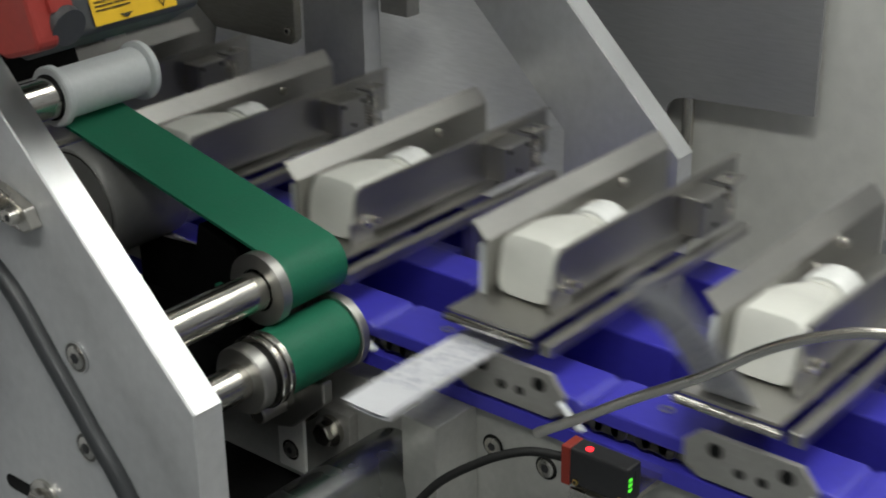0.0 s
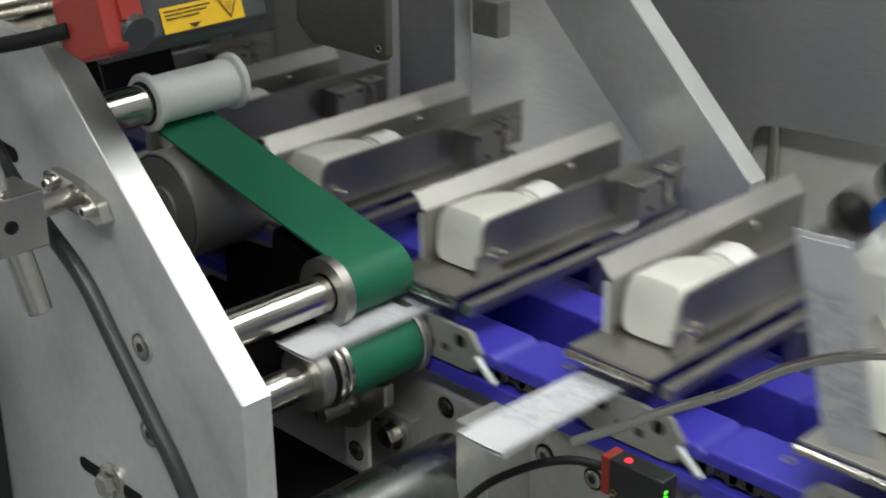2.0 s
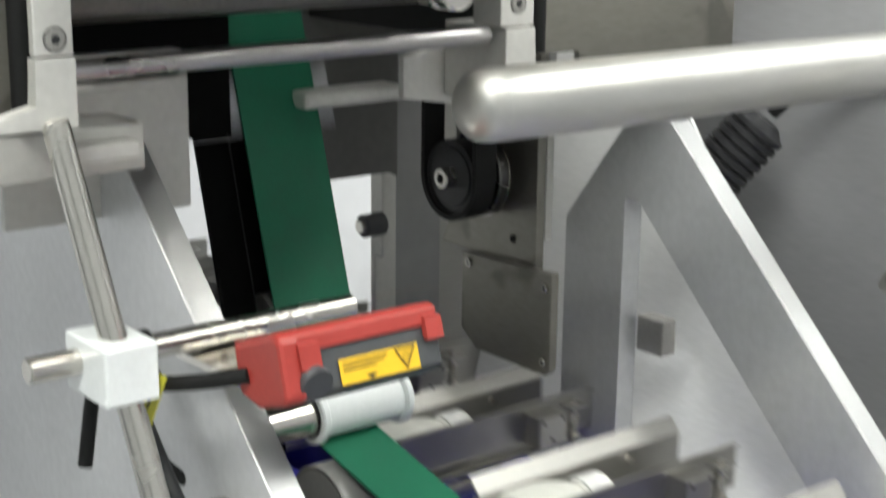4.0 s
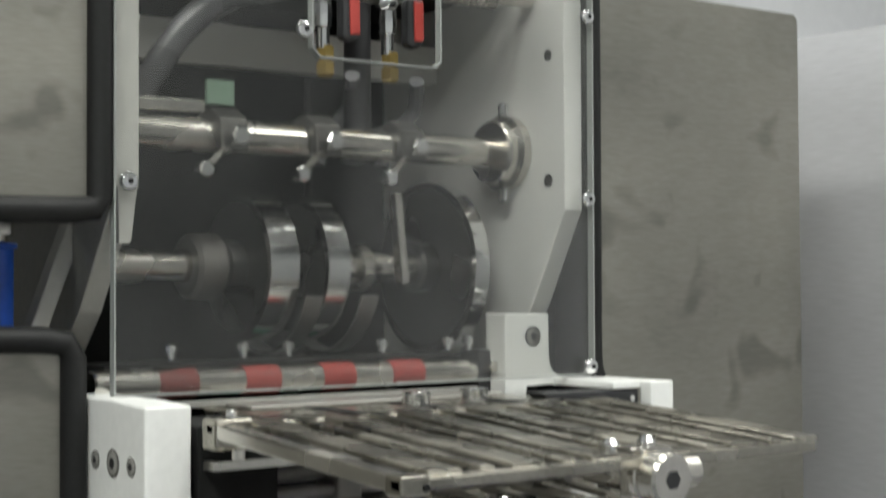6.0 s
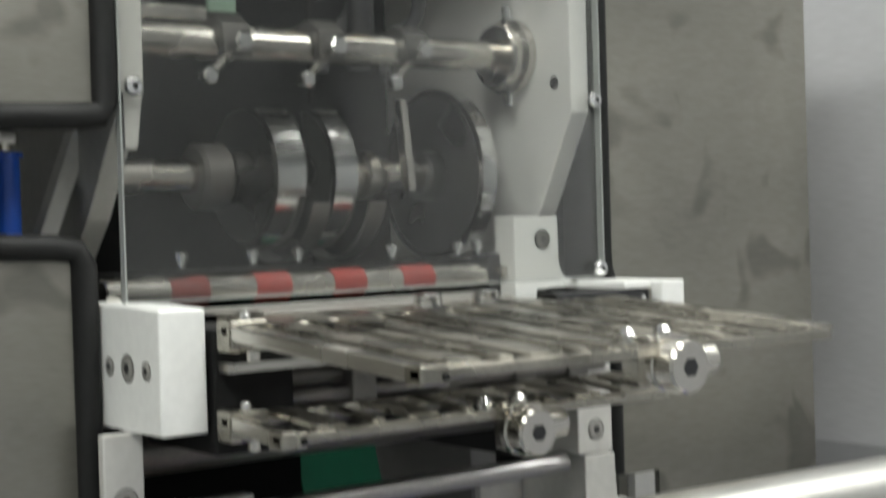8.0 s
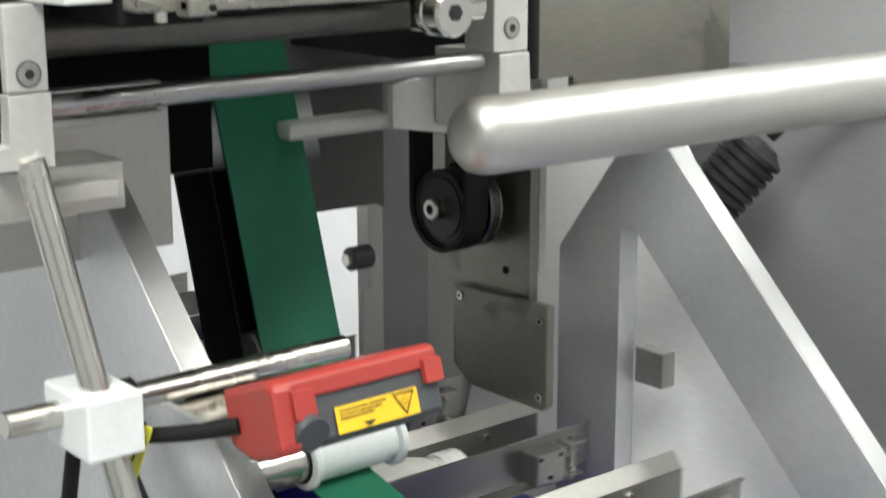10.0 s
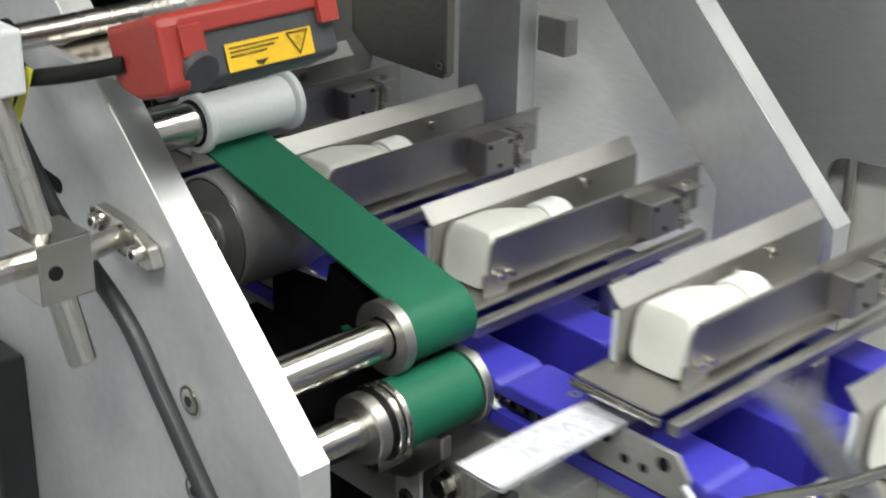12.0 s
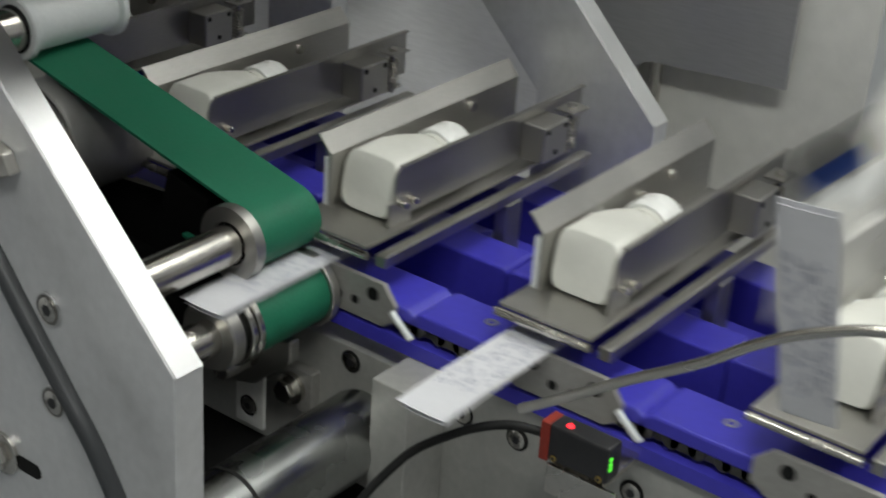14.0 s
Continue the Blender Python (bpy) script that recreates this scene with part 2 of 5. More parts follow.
def prism(poly, x0, x1, axis="x", bevel=0.0, bm=None):
    """A plate: outline in the plane across the axis (x: y,z; y: x,z; z: x,y) between two depths."""
    bm = bm or bmesh.new()
    put = {"x": lambda a, b, d: (d, a, b), "y": lambda a, b, d: (a, d, b), "z": lambda a, b, d: (a, b, d)}[axis]
    lo = [bm.verts.new(put(a, b, x0)) for a, b in poly]
    hi = [bm.verts.new(put(a, b, x1)) for a, b in poly]
    fs = [bm.faces.new(lo[::-1]), bm.faces.new(hi)]
    n = len(poly)
    for i in range(n):
        fs.append(bm.faces.new((lo[i], lo[(i + 1) % n], hi[(i + 1) % n], hi[i])))
    if bevel:
        es = list({e for f in fs for e in f.edges})
        bmesh.ops.bevel(bm, geom=es, offset=bevel, segments=2, affect="EDGES", profile=0.5)
    return bm


def socket_bolt(parent, at, d, r, name="bolt", sunk=True, material=None, size=0.004):
    """Socket-head bolt that sits at a point and faces along d: head, dark socket, ring of a counterbore."""
    at, d = Vector(at), Vector(d).normalized()
    head = lathe(at, at + d, [(0, r * 0.86), (size * 0.75, r * 0.86), (size, r * 0.72)], 24)
    b = part(name, head, material or STEEL, parent, "", True)
    soc = lathe(at + d * (size - 0.0001), at + d * (size + 1), [(0, r * 0.42), (0.0003, r * 0.42)], 6)
    part("socket", soc, BLACKPL, b)
    return b

# ---- room ----
ROOM = (-3.0, 2.4, -3.0, 5.6, -0.95, 1.9)
X0, X1, Y0, Y1, Z0, Z1 = ROOM
structure("floor", box(X0, X1, Y0, Y1, Z0 - 0.05, Z0), FLOORMAT, "grey epoxy factory floor, slightly glossy", "floor")
structure("ceiling", box(X0, X1, Y0, Y1, Z1, Z1 + 0.05), ROOMWALL, "pale grey cleanroom ceiling above the machine", "ceiling")
structure("wall_west", box(X0 - 0.1, X0, Y0, Y1, Z0, Z1), ROOMWALL, "plain pale grey cleanroom wall", "wall")
structure("wall_east", box(X1, X1 + 0.1, Y0, Y1, Z0, Z1), ROOMWALL, "plain pale grey cleanroom wall", "wall")
structure("wall_south", box(X0, X1, Y0 - 0.1, Y0, Z0, Z1), ROOMWALL, "plain pale grey cleanroom wall", "wall")
structure("wall_north", box(X0, X1, Y1, Y1 + 0.1, Z0, Z1), ROOMWALL, "plain pale grey cleanroom wall", "wall")
for lx, ly, lz, sx, sy, power in LAMPS:
    t = thing("ceiling_light", "long white fluorescent ceiling light, switched on", "ceiling light", (lx, ly, lz + 0.03), "ceiling lights")
    part("frame", box(lx - sx / 2 - 0.03, lx + sx / 2 + 0.03, ly - sy / 2 - 0.03, ly + sy / 2 + 0.03, lz + 0.02, Z1 - 0.004), WHITEWALL, t)
    part("diffuser", box(lx - sx / 2, lx + sx / 2, ly - sy / 2, ly + sy / 2, lz + 0.012, lz + 0.02), LAMPGLOW, t)

# white enclosure wall behind the folding unit
structure("wall_panel_back", box(-1.6, 2.3, 1.45, 1.47, -0.95, 1.7), WHITEWALL, "white enclosure panel behind the folding unit", "wall panel")

structure("trim", box(1.586, 1.594, 1.446, 1.4495, -0.95, 1.7), ROOMWALL, "narrow grey joint strip between white wall panels", "trim")

# ---- two slanted aluminium side plates ----


def side_plate_left():
    t = thing("side_plate", "thick brushed aluminium side plate with a slanted bright front edge", "machine frame", (0, 0, -0.4), "machine side plates")
    poly = [(0, -0.40), (0.62, -0.40), (0.62, 0.12), (0.40, 0.22), (0.222, 0.222), (0, 0)]
    part("plate", prism(poly, 0, 0.0155, "x", 0.0005), ALU, t)
    part("edge_face", prism([(-0.0006, 0.0002), (-0.0001, -0.0003), (0.2210, 0.2208), (0.2205, 0.2213)], 0.0006, 0.0149), ALU_EDGE, t, "bright milled slanted edge")
    for y, z in ((0.0724, 0.0027), (0.0725, -0.0417), (0.228, -0.050), (0.06, -0.115)):
        part("counterbore", lathe((-0.0003, y, z), (-1, y, z), [(0, 0.0068), (0.0002, 0.0068)], 28), DRUM, t)
        socket_bolt(t, (-0.0002, y, z), (-1, 0, 0), 0.0062, size=0.0012)
        part("bore_ring", ring((-0.0004, y, z), (-1, 0, 0), 0.0068, 0.0076, 0.0004), ALU_EDGE, t, "bright rim of a counterbore")
    # adjusting slots
    for y, z, ang, ln in ((0.1785, 0.0715, 6, 0.022), (0.1120, -0.0843, 0, 0.048)):
        a = radians(ang)
        poly = []
        for k in range(17):
            b = math.pi * k / 16 + math.pi / 2
            poly.append((-ln / 2 + 0.0038 * math.cos(b), 0.0038 * math.sin(b)))
        for k in range(17):
            b = math.pi * k / 16 - math.pi / 2
            poly.append((ln / 2 + 0.0038 * math.cos(b), 0.0038 * math.sin(b)))
        poly = [(y + p * math.cos(a) - q * math.sin(a), z + p * math.sin(a) + q * math.cos(a)) for p, q in poly]
        part("slot", prism(poly, -0.0003, 0.002), DARK, t, "dark adjusting slot")
    w = part("washer", lathe((-0.0004, 0.1088, -0.0833), (-1, 0.1088, -0.0833), [(0, 0.0105), (0.0016, 0.0105), (0.002, 0.0098)], 32), STEEL, t, "", True)
    part("hex_head", lathe((-0.0024, 0.1088, -0.0833), (-1, 0.1088, -0.0833), [(0, 0.0068), (0.0045, 0.0068), (0.0055, 0.0058)], 6), STEEL, w, "hexagon bolt head")
    return t


def ring(at, d, r0, r1, h, seg=28):
    """Flat ring, inner r0, outer r1, of height h along d."""
    bm = bmesh.new()
    at = Vector(at)
    d, u, w = basis(d)
    rows = []
    for s, r in ((0, r0), (0, r1), (h, r1), (h, r0)):
        rows.append([bm.verts.new(at + d * s + (u * math.cos(a) + w * math.sin(a)) * r) for a in (2 * math.pi * i / seg for i in range(seg))])
    for j in range(4):
        a, b = rows[j], rows[(j + 1) % 4]
        for i in range(seg):
            bm.faces.new((a[i], a[(i + 1) % seg], b[(i + 1) % seg], b[i]))
    return bm


def side_plate_right():
    t = thing("side_plate", "aluminium side plate with a large triangular cut-out", "machine frame", (0.3635, 0, -0.4), "machine side plates")
    # slanted arm and upright as one outline with the cut-out open at the base
    poly = [(0, -0.40), (0.078, -0.40), (0.078, 0.0), (0.225, 0.147), (0.238, 0.147), (0.238, -0.40), (0.292, -0.40), (0.292, 0.125), (0.236, 0.201), (0.201, 0.201), (0, 0)]
    part("plate", prism(poly, 0.3635, 0.379, "x", 0.0005), ALU, t)
    part("edge_face", prism([(-0.0006, 0.0002), (-0.0001, -0.0003), (0.2000, 0.1998), (0.1995, 0.2003)], 0.3641, 0.3784), ALU_EDGE, t, "bright milled slanted edge")
    return t


side_plate_left()
side_plate_right()

# ---- grey stainless walls of the machine round the conveyor ----
structure("wall_panel_side", prism([(-0.0147, 0.236), (0.449, 0.236), (0.449, 0.575), (-0.0147, 0.575)], 0.50, 0.503), WALLSTEEL, "light grey stainless machine wall", "wall panel")
# Same wall continued below; its dimmer light is put into a darker grey.
structure("wall_panel_hatch", prism([(-0.0147, -0.0094), (0.0800, -0.0160), (0.0860, -0.0180), (0.0900, -0.0220), (0.0925, -0.0290), (0.0930, -0.5), (0.449, -0.5), (0.449, 0.2355), (-0.0147, 0.2355)], 0.50, 0.503), mat("grey wall sheet, shade in colour", (0.42, 0.42, 0.43), 0.38, 0.5, 0.10, 5, 0.08, (1, 1, 10)), "lower part of the same wall, darkened for shade, with a rounded hatch", "wall panel")
structure("wall_panel_inner", box(0.517, 0.520, -0.06, 0.30, -0.55, 0.12), mat("beige grey steel", (0.74, 0.73, 0.69), 0.5, 0.1, 0.08, 6, 0.05), "beige grey steel plate seen through the hatch", "wall panel")
structure("wall_panel_right", box(0.66, 0.663, -0.75, -0.03, -0.6, 0.60), WALLSTEEL, "light grey stainless machine wall", "wall panel")
t = thing("hatch_post", "slim bright steel post inside the hatch", "post", (0.509, 0.080, -0.5))
part("post", rod((0.509, 0.080, -0.5), (0.509, 0.080, 0.0), 0.0042), STEEL, t)
structure("wall_panel_rear", box(0.379, 0.50, 0.45, 0.455, -0.5, 0.35), mat("dull beige sheet", (0.40, 0.39, 0.365), 0.5, 0.3, 0.08, 6, 0.05, (1, 1, 8)), "grey stainless wall behind the right side plate", "wall panel")
structure("wall_panel_mid", prism([(0.3325, -0.25), (0.3785, -0.25), (0.3785, 0.40), (0.3030, 0.40), (0.3030, 0.1415), (0.3325, 0.1400)], 0.4465, 0.4500, "y"), mat("dim grey sheet", (0.30, 0.30, 0.30), 0.5, 0.3, 0.08, 6), "dim grey sheet behind the pulley", "wall panel")
# Added sheet: tilt and near-white colour make the cut-out look brightly lit.
bm = prism([(0.085, -0.16), (0.445, -0.16), (0.445, 0.255), (0.360, 0.255), (0.085, -0.020)], 0.0, 0.003)
for v in bm.verts:
    v.co.x += 0.383 + 0.113 * (v.co.z + 0.16) / 0.42
structure("wall_panel_cutout", bm, mat("pale light-catching sheet", (0.90, 0.90, 0.90), 0.5, 0.0, 0.08, 7, 0.05, (1, 1, 8)), "pale sheet added behind the side plate's cut-out, tilted to catch light", "wall panel")
t = thing("stop_block", "small grey block screwed to the side plate's cut-out", "bracket", (0.385, 0.225, 0.05))
part("block", box(0.3795, 0.392, 0.214, 0.2375, 0.042, 0.066, 0.001), LINKGREY, t)

# black shield behind the green belt
t = thing("shield_plate", "black painted shield plate behind the green belt", "shield", (0.09, 0.33, 0.1))
part("plate", prism([(0.362, 0.33), (0.366, 0.33), (0.285, 0.05), (0.281, 0.05)], 0.101, 0.172), SHIELD, t)
part("edge_fold", prism([(0.3615, 0.33), (0.3622, 0.33), (0.2812, 0.05), (0.2805, 0.05)], 0.1215, 0.1225), BLACKPL, t, "faint folded seam")
t = thing("shield_plate", "dark grey sheet closing the gap beside the belt", "shield", (0.25, 0.40, 0.2))
part("plate", prism([(0.178, 0.345), (0.3025, 0.345), (0.3025, 0.1410), (0.296, 0.1443), (0.178, 0.1460)], 0.400, 0.403, "y"), mat("dull grey sheet", (0.17, 0.168, 0.16), 0.5, 0.3, 0.12, 12), t)
# Added out of view: blocks lamp light from the far buckets.
structure("shading_plate", box(-0.30, 0.50, 0.46, 1.25, 0.250, 0.262), mat("dull shading plate", (0.22, 0.22, 0.21), 0.55, 0.2, 0.1, 10), "unseen plate added behind the folding unit to shade the conveyor", "deck")
# Near-black plate put where the space under the rollers is only dark.
structure("floor_shade", box(0.016, 0.16, 0.02, 0.75, -0.155, -0.15), DARK, "near-black plate standing in for the dark under the belt rollers", "pan")

# ---- conveyor frame ----
t = thing("bucket_conveyor", "bead blasted aluminium rails and blue bed of the conveyor", "conveyor", (0.17, 0, -0.3))
part("rail_plate", box(0.168, 0.184, -0.60, 0.012, -0.40, -0.066, 0.0006), RAIL, t)
part("rail_plate", box(0.168, 0.184, 0.0135, 0.9, -0.40, -0.078, 0.0006), RAIL, t)
part("block", box(0.137, 0.168, -0.010, 0.012, -0.30, -0.066, 0.0008), RAIL, t)
part("blue_wear_strip", box(0.164, 0.182, -0.60, 0.9, -0.0655, -0.058), BLUE, t, "blue plastic wear strip")
for y in (-0.0204, -0.0524, -0.115, -0.147, 0.05, 0.16):
    part("counterbore", lathe((0.1677, y, -0.086), (-1, y, -0.086), [(0, 0.0062), (0.0002, 0.0062)], 28), DARK, t)
    socket_bolt(t, (0.1675, y, -0.086), (-1, 0, 0), 0.0055, size=0.0012)
part("rear_rail", box(0.352, 0.368, -0.60, 0.9, -0.40, -0.07), CAST, t)
part("deck", box(0.184, 0.352, -0.60, 0.9, -0.115, -0.105), BLUE, t, "dark blue conveyor bed between the rails")

t = thing("drive_chain", "oily roller chain beside the conveyor rail", "chain", (0.172, 0, -0.05))
bm = bmesh.new()
for i in range(120):
    y = -0.60 + i * 0.0127
    rod((0.1672, y, -0.0515), (0.1790, y, -0.0515), 0.0046, 12, 0, bm)
    box(0.1672 + 0.0012 * (i % 2), 0.1684 + 0.0012 * (i % 2), y, y + 0.0127, -0.0545, -0.0485, 0, bm)
tagged(part("link_run", bm, mat("oiled steel", (0.11, 0.105, 0.095), 0.32, 0.9, 0.2, 40), t, "", True), kind="stuff")

# dark steel idler tube below
t = thing("idler_tube", "thick polished steel tube under the leaflet rollers", "tube", (0.09, 0.031, -0.13))
part("tube", lathe((-0.05, 0.031, -0.111), (1, 0.031, -0.111), [(0, 0.021), (0.204, 0.021), (0.207, 0.0202), (0.208, 0.0185), (0.208, 0.012)], 40), mat("grey polished tube", (0.40, 0.41, 0.40), 0.26, 1.0, 0.08, 20), t, "", True)
part("groove", ring((0.062, 0.031, -0.111), (1, 0, 0), 0.0195, 0.0213, 0.002), BLACKRUB, t, "black clamping band")

# small angle bracket with one bolt
t = thing("angle_bracket", "small aluminium angle bracket with a socket bolt", "bracket", (0.16, 0.103, -0.13))
part("plate", box(0.1500, 0.1525, 0.0935, 0.1130, -0.1390, -0.1040, 0.0006), PLATEGREY, t, "bright upright plate")
part("arm", box(0.1525, 0.190, 0.0935, 0.1120, -0.1080, -0.1040, 0.0006), STEEL, t)
part("counterbore", ring((0.1500, 0.1035, -0.1270), (-1, 0, 0), 0.0046, 0.0060, 0.0004), STEEL, t)
socket_bolt(t, (0.1500, 0.1035, -0.1270), (-1, 0, 0), 0.0050, size=0.0012, material=DRUM)
part("nut", lathe((0.158, 0.083, -0.112), (-1, 0.083, -0.112), [(0, 0.0066), (0.005, 0.0066), (0.0058, 0.0058)], 6), STEEL, t)
part("nut_washer", lathe((0.161, 0.083, -0.112), (-1, 0.083, -0.112), [(0, 0.0088), (0.003, 0.0088)], 24), STEEL, t, "", True)
part("nut_block", box(0.161, 0.168, 0.070, 0.0935, -0.125, -0.100, 0.0008), LINKGREY, t)

# ---- belt rollers ----
BX0, BX1 = 0.124, 0.166
R1, R2, WR = (0.0865, -0.0145), (0.0735, -0.0490), (0.2400, 0.0520)


def flanged_roller(name, label, y, z, r, rf, shaft_r, mats, rings, shift=0.0):
    t = thing(name, label, "roller", (BX0, y, z), "belt rollers")
    part("shaft", rod((0.0155, y, z), (BX0 - 0.006 - shift, y, z), shaft_r, 40), STEEL, t, "polished steel shaft", True)
    part("core", rod((BX0, y, z), (BX1, y, z), r, 48), mats[0], t, "", True)
    for x, s in ((BX0 - 0.0065 - shift, 0.0), (BX1 + 0.0005, 0.0012))[:rings]:
        part("flange", ring((x, y, z), (1, 0, 0), shaft_r + 0.0012, rf + s, 0.006, 48), mats[1], t, "bright flange ring", True)
    part("bearing", ring((BX0 - 0.004 - shift, y, z), (1, 0, 0), shaft_r - 0.0002, shaft_r + 0.0025, 0.003, 40), BLACKRUB, t)
    return t


flanged_roller("belt_roller", "steel roller with flanges under the green belt bend", *R1, 0.0152, 0.0186, 0.0098, (STEEL, SATIN), 1)
y, z = R2
lower = thing("belt_roller", "lower steel roller with stepped collars and green sleeve", "roller", (BX0, y, z), "belt rollers")
part("shaft", rod((0.0155, y, z), (0.092, y, z), 0.0094, 40), STEEL, lower, "polished steel shaft", True)
part("core", rod((0.104, y, z), (0.157, y, z), 0.0155, 48), STEEL, lower, "", True)
part("collar", lathe((0.0910, y, z), (1, y, z), [(0, 0.0100), (0, 0.0166), (0.0008, 0.0174), (0.0072, 0.0174), (0.0080, 0.0166)], 48), SATIN, lower, "broad turned collar", True)
part("collar", lathe((0.0990, y, z), (1, y, z), [(0, 0.0150), (0.0028, 0.0150)], 48), BLACKRUB, lower, "dark groove", True)
part("flange", lathe((0.1018, y, z), (1, y, z), [(0, 0.0120), (0, 0.0184), (0.0006, 0.0190), (0.0030, 0.0190), (0.0036, 0.0184)], 48), STEEL, lower, "bright flange ring", True)
part("flange", lathe((0.1068, y, z), (1, y, z), [(0, 0.0120), (0, 0.0184), (0.0006, 0.0190), (0.0030, 0.0190), (0.0036, 0.0184)], 48), STEEL, lower, "bright flange ring", True)
part("flange", lathe((0.1568, y, z), (1, y, z), [(0, 0.0120), (0, 0.0194), (0.0008, 0.0201), (0.0048, 0.0201), (0.0056, 0.0194)], 48), SATIN, lower, "bright flange ring", True)
part("green_sleeve", ring((0.1106, y, z), (1, 0, 0), 0.0154, 0.0178, 0.0460, 64), GREEN, lower, "green belt wrapped round the roller", True)
part("link_arm", prism([(0.062, -0.066), (0.080, -0.070), (0.104, -0.094), (0.100, -0.104), (0.086, -0.100), (0.062, -0.078)], 0.1350, 0.1420, "x", 0.0012), SATIN, lower, "curved steel link arm")
part("link_screw", rod((0.112, 0.087, -0.082), (0.134, 0.087, -0.082), 0.0055, 20), STEEL, lower, "", True)

t = thing("guide_roller", "white nylon flanged guide roller on a steel shaft", "roller", (BX0, *WR), "belt rollers")
y, z = WR
part("shaft", rod((0.0155, y, z), (0.180, y, z), 0.0112, 40), STEEL, t, "polished steel shaft", True)
part("spool", lathe((0.1205, y, z), (1, y, z), [(0, 0.0122), (0, 0.0158), (0.0008, 0.0167), (0.0040, 0.0167), (0.0048, 0.0158), (0.0056, 0.0138), (0.0574, 0.0138), (0.0582, 0.0158), (0.0590, 0.0167), (0.0622, 0.0167), (0.0630, 0.0158), (0.0630, 0.0122)], 48), NYLON, t, "milky white nylon spool", True)
part("bearing", ring((0.1195, y, z), (1, 0, 0), 0.0111, 0.0126, 0.002, 40), BLACKRUB, t)

t = thing("press_drum", "dark burnished steel drum behind the belt", "drum", (0.1159, 0.222, -0.0043))
DX, DZ = 0.1159, -0.0043
part("drum", lathe((DX, 0.222, DZ), (1, 0.222, DZ), [(0, 0.0200), (0, 0.0312), (0.0008, 0.0320), (0.0525, 0.0320), (0.0539, 0.0305)], 64), PRESS, t, "", True)
part("end_ring", ring((DX - 0.0004, 0.222, DZ), (1, 0, 0), 0.0300, 0.0306, 0.0006, 48), STEEL, t, "fine turned ring")
part("hub", lathe((DX - 0.0015, 0.222, DZ), (1, 0.222, DZ), [(0, 0.012), (0.002, 0.013)], 32), PRESS, t)
part("shaft", rod((0.0155, 0.222, DZ), (DX - 0.001, 0.222, DZ), 0.008, 28), STEEL, t, "", True)

t = thing("belt_bed", "matt black bed added for the dark under the green belt", "belt bed", (0.145, 0.15, -0.07))
# Bed and back sheet are added to stand in for the dark there.
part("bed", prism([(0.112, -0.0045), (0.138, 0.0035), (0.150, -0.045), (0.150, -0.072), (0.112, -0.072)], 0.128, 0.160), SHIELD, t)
part("back_shield", box(0.020, 0.119, 0.262, 0.266, -0.064, 0.038), SHIELD, t, "matt black sheet added for the dark behind the drum")
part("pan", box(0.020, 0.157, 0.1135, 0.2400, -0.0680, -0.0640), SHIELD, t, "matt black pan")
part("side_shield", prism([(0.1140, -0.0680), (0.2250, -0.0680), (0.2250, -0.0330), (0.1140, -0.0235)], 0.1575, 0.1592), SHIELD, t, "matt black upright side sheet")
part("shield_edge", prism([(0.1140, -0.0234), (0.2250, -0.0329), (0.2250, -0.0324), (0.1140, -0.0229)], 0.1573, 0.1594), LINKGREY, t, "bare steel top edge")
part("spring_pin", rod((0.150, 0.150, -0.030), (0.150, 0.150, -0.018), 0.0028, 14), NYLON, t, "pale pin", True)

# ---- green belt: a closed band over the rollers ----
BELT_R = 0.0158


def belt_line():
    """The belt's run in the y, z plane from the folding unit to the front roller and back."""
    pts = []
    # from the white roller's underside
    y, z = WR
    for k in range(9):
        a = radians(-20 - 50 * k / 8)
        pts.append((y + 0.0138 * math.cos(a) , z + 0.0138 * math.sin(a)))
    y, z = R1
    for k in range(25):
        a = radians(104 + 166 * k / 24)
        pts.append((y + BELT_R * math.cos(a), z + BELT_R * math.sin(a)))
    pts += [(0.105, -0.0285), (0.125, -0.0265)]
    return pts


def band(pts, x0, x1, th, bulge=0.0):
    bm = bmesh.new()
    n = len(pts)
    rows = []
    for i, (a, b) in enumerate(pts):
        p, q = Vector(pts[max(i - 1, 0)]), Vector(pts[min(i + 1, n - 1)])
        d = (q - p).normalized()
        nm = Vector((d.y, -d.x))
        rows.append([bm.verts.new((x, a + nm.x * s, b + nm.y * s)) for x, s in ((x0, 0), (x1, 0), (x1, th), (x0, th))])
    for r, s in zip(rows, rows[1:]):
        for k in range(4):
            bm.faces.new((r[k], r[(k + 1) % 4], s[(k + 1) % 4], s[k]))
    bm.faces.new(rows[0])
    bm.faces.new(rows[-1][::-1])
    return bm


t = thing("conveyor_belt", "dark green flat belt running over the rollers", "belt", (0.145, 0.2, 0.0))
part("belt", band(belt_line(), BX0 + 0.0003, BX1 - 0.0003, -0.0016), GREEN, t, "", True)
part("belt_seam", band([(0.1300, 0.0120), (0.1303, 0.01214)], BX0 + 0.0006, BX1 - 0.0006, 0.0002), GREEN, t, "faint welded belt seam")
t = thing("conveyor_belt", "wide dark green belt coming down from the folding unit", "belt", (0.15, 0.3, 0.1))
part("belt", band([(0.345, 0.325), (0.2780, 0.1050), (0.2760, 0.0960)], 0.1235, 0.1760, -0.0016), GREEN, t, "", True)
part("tail_roller", rod((0.122, 0.2900, 0.1000), (0.178, 0.2900, 0.1000), 0.0120, 32), DRUM, t, "", True)

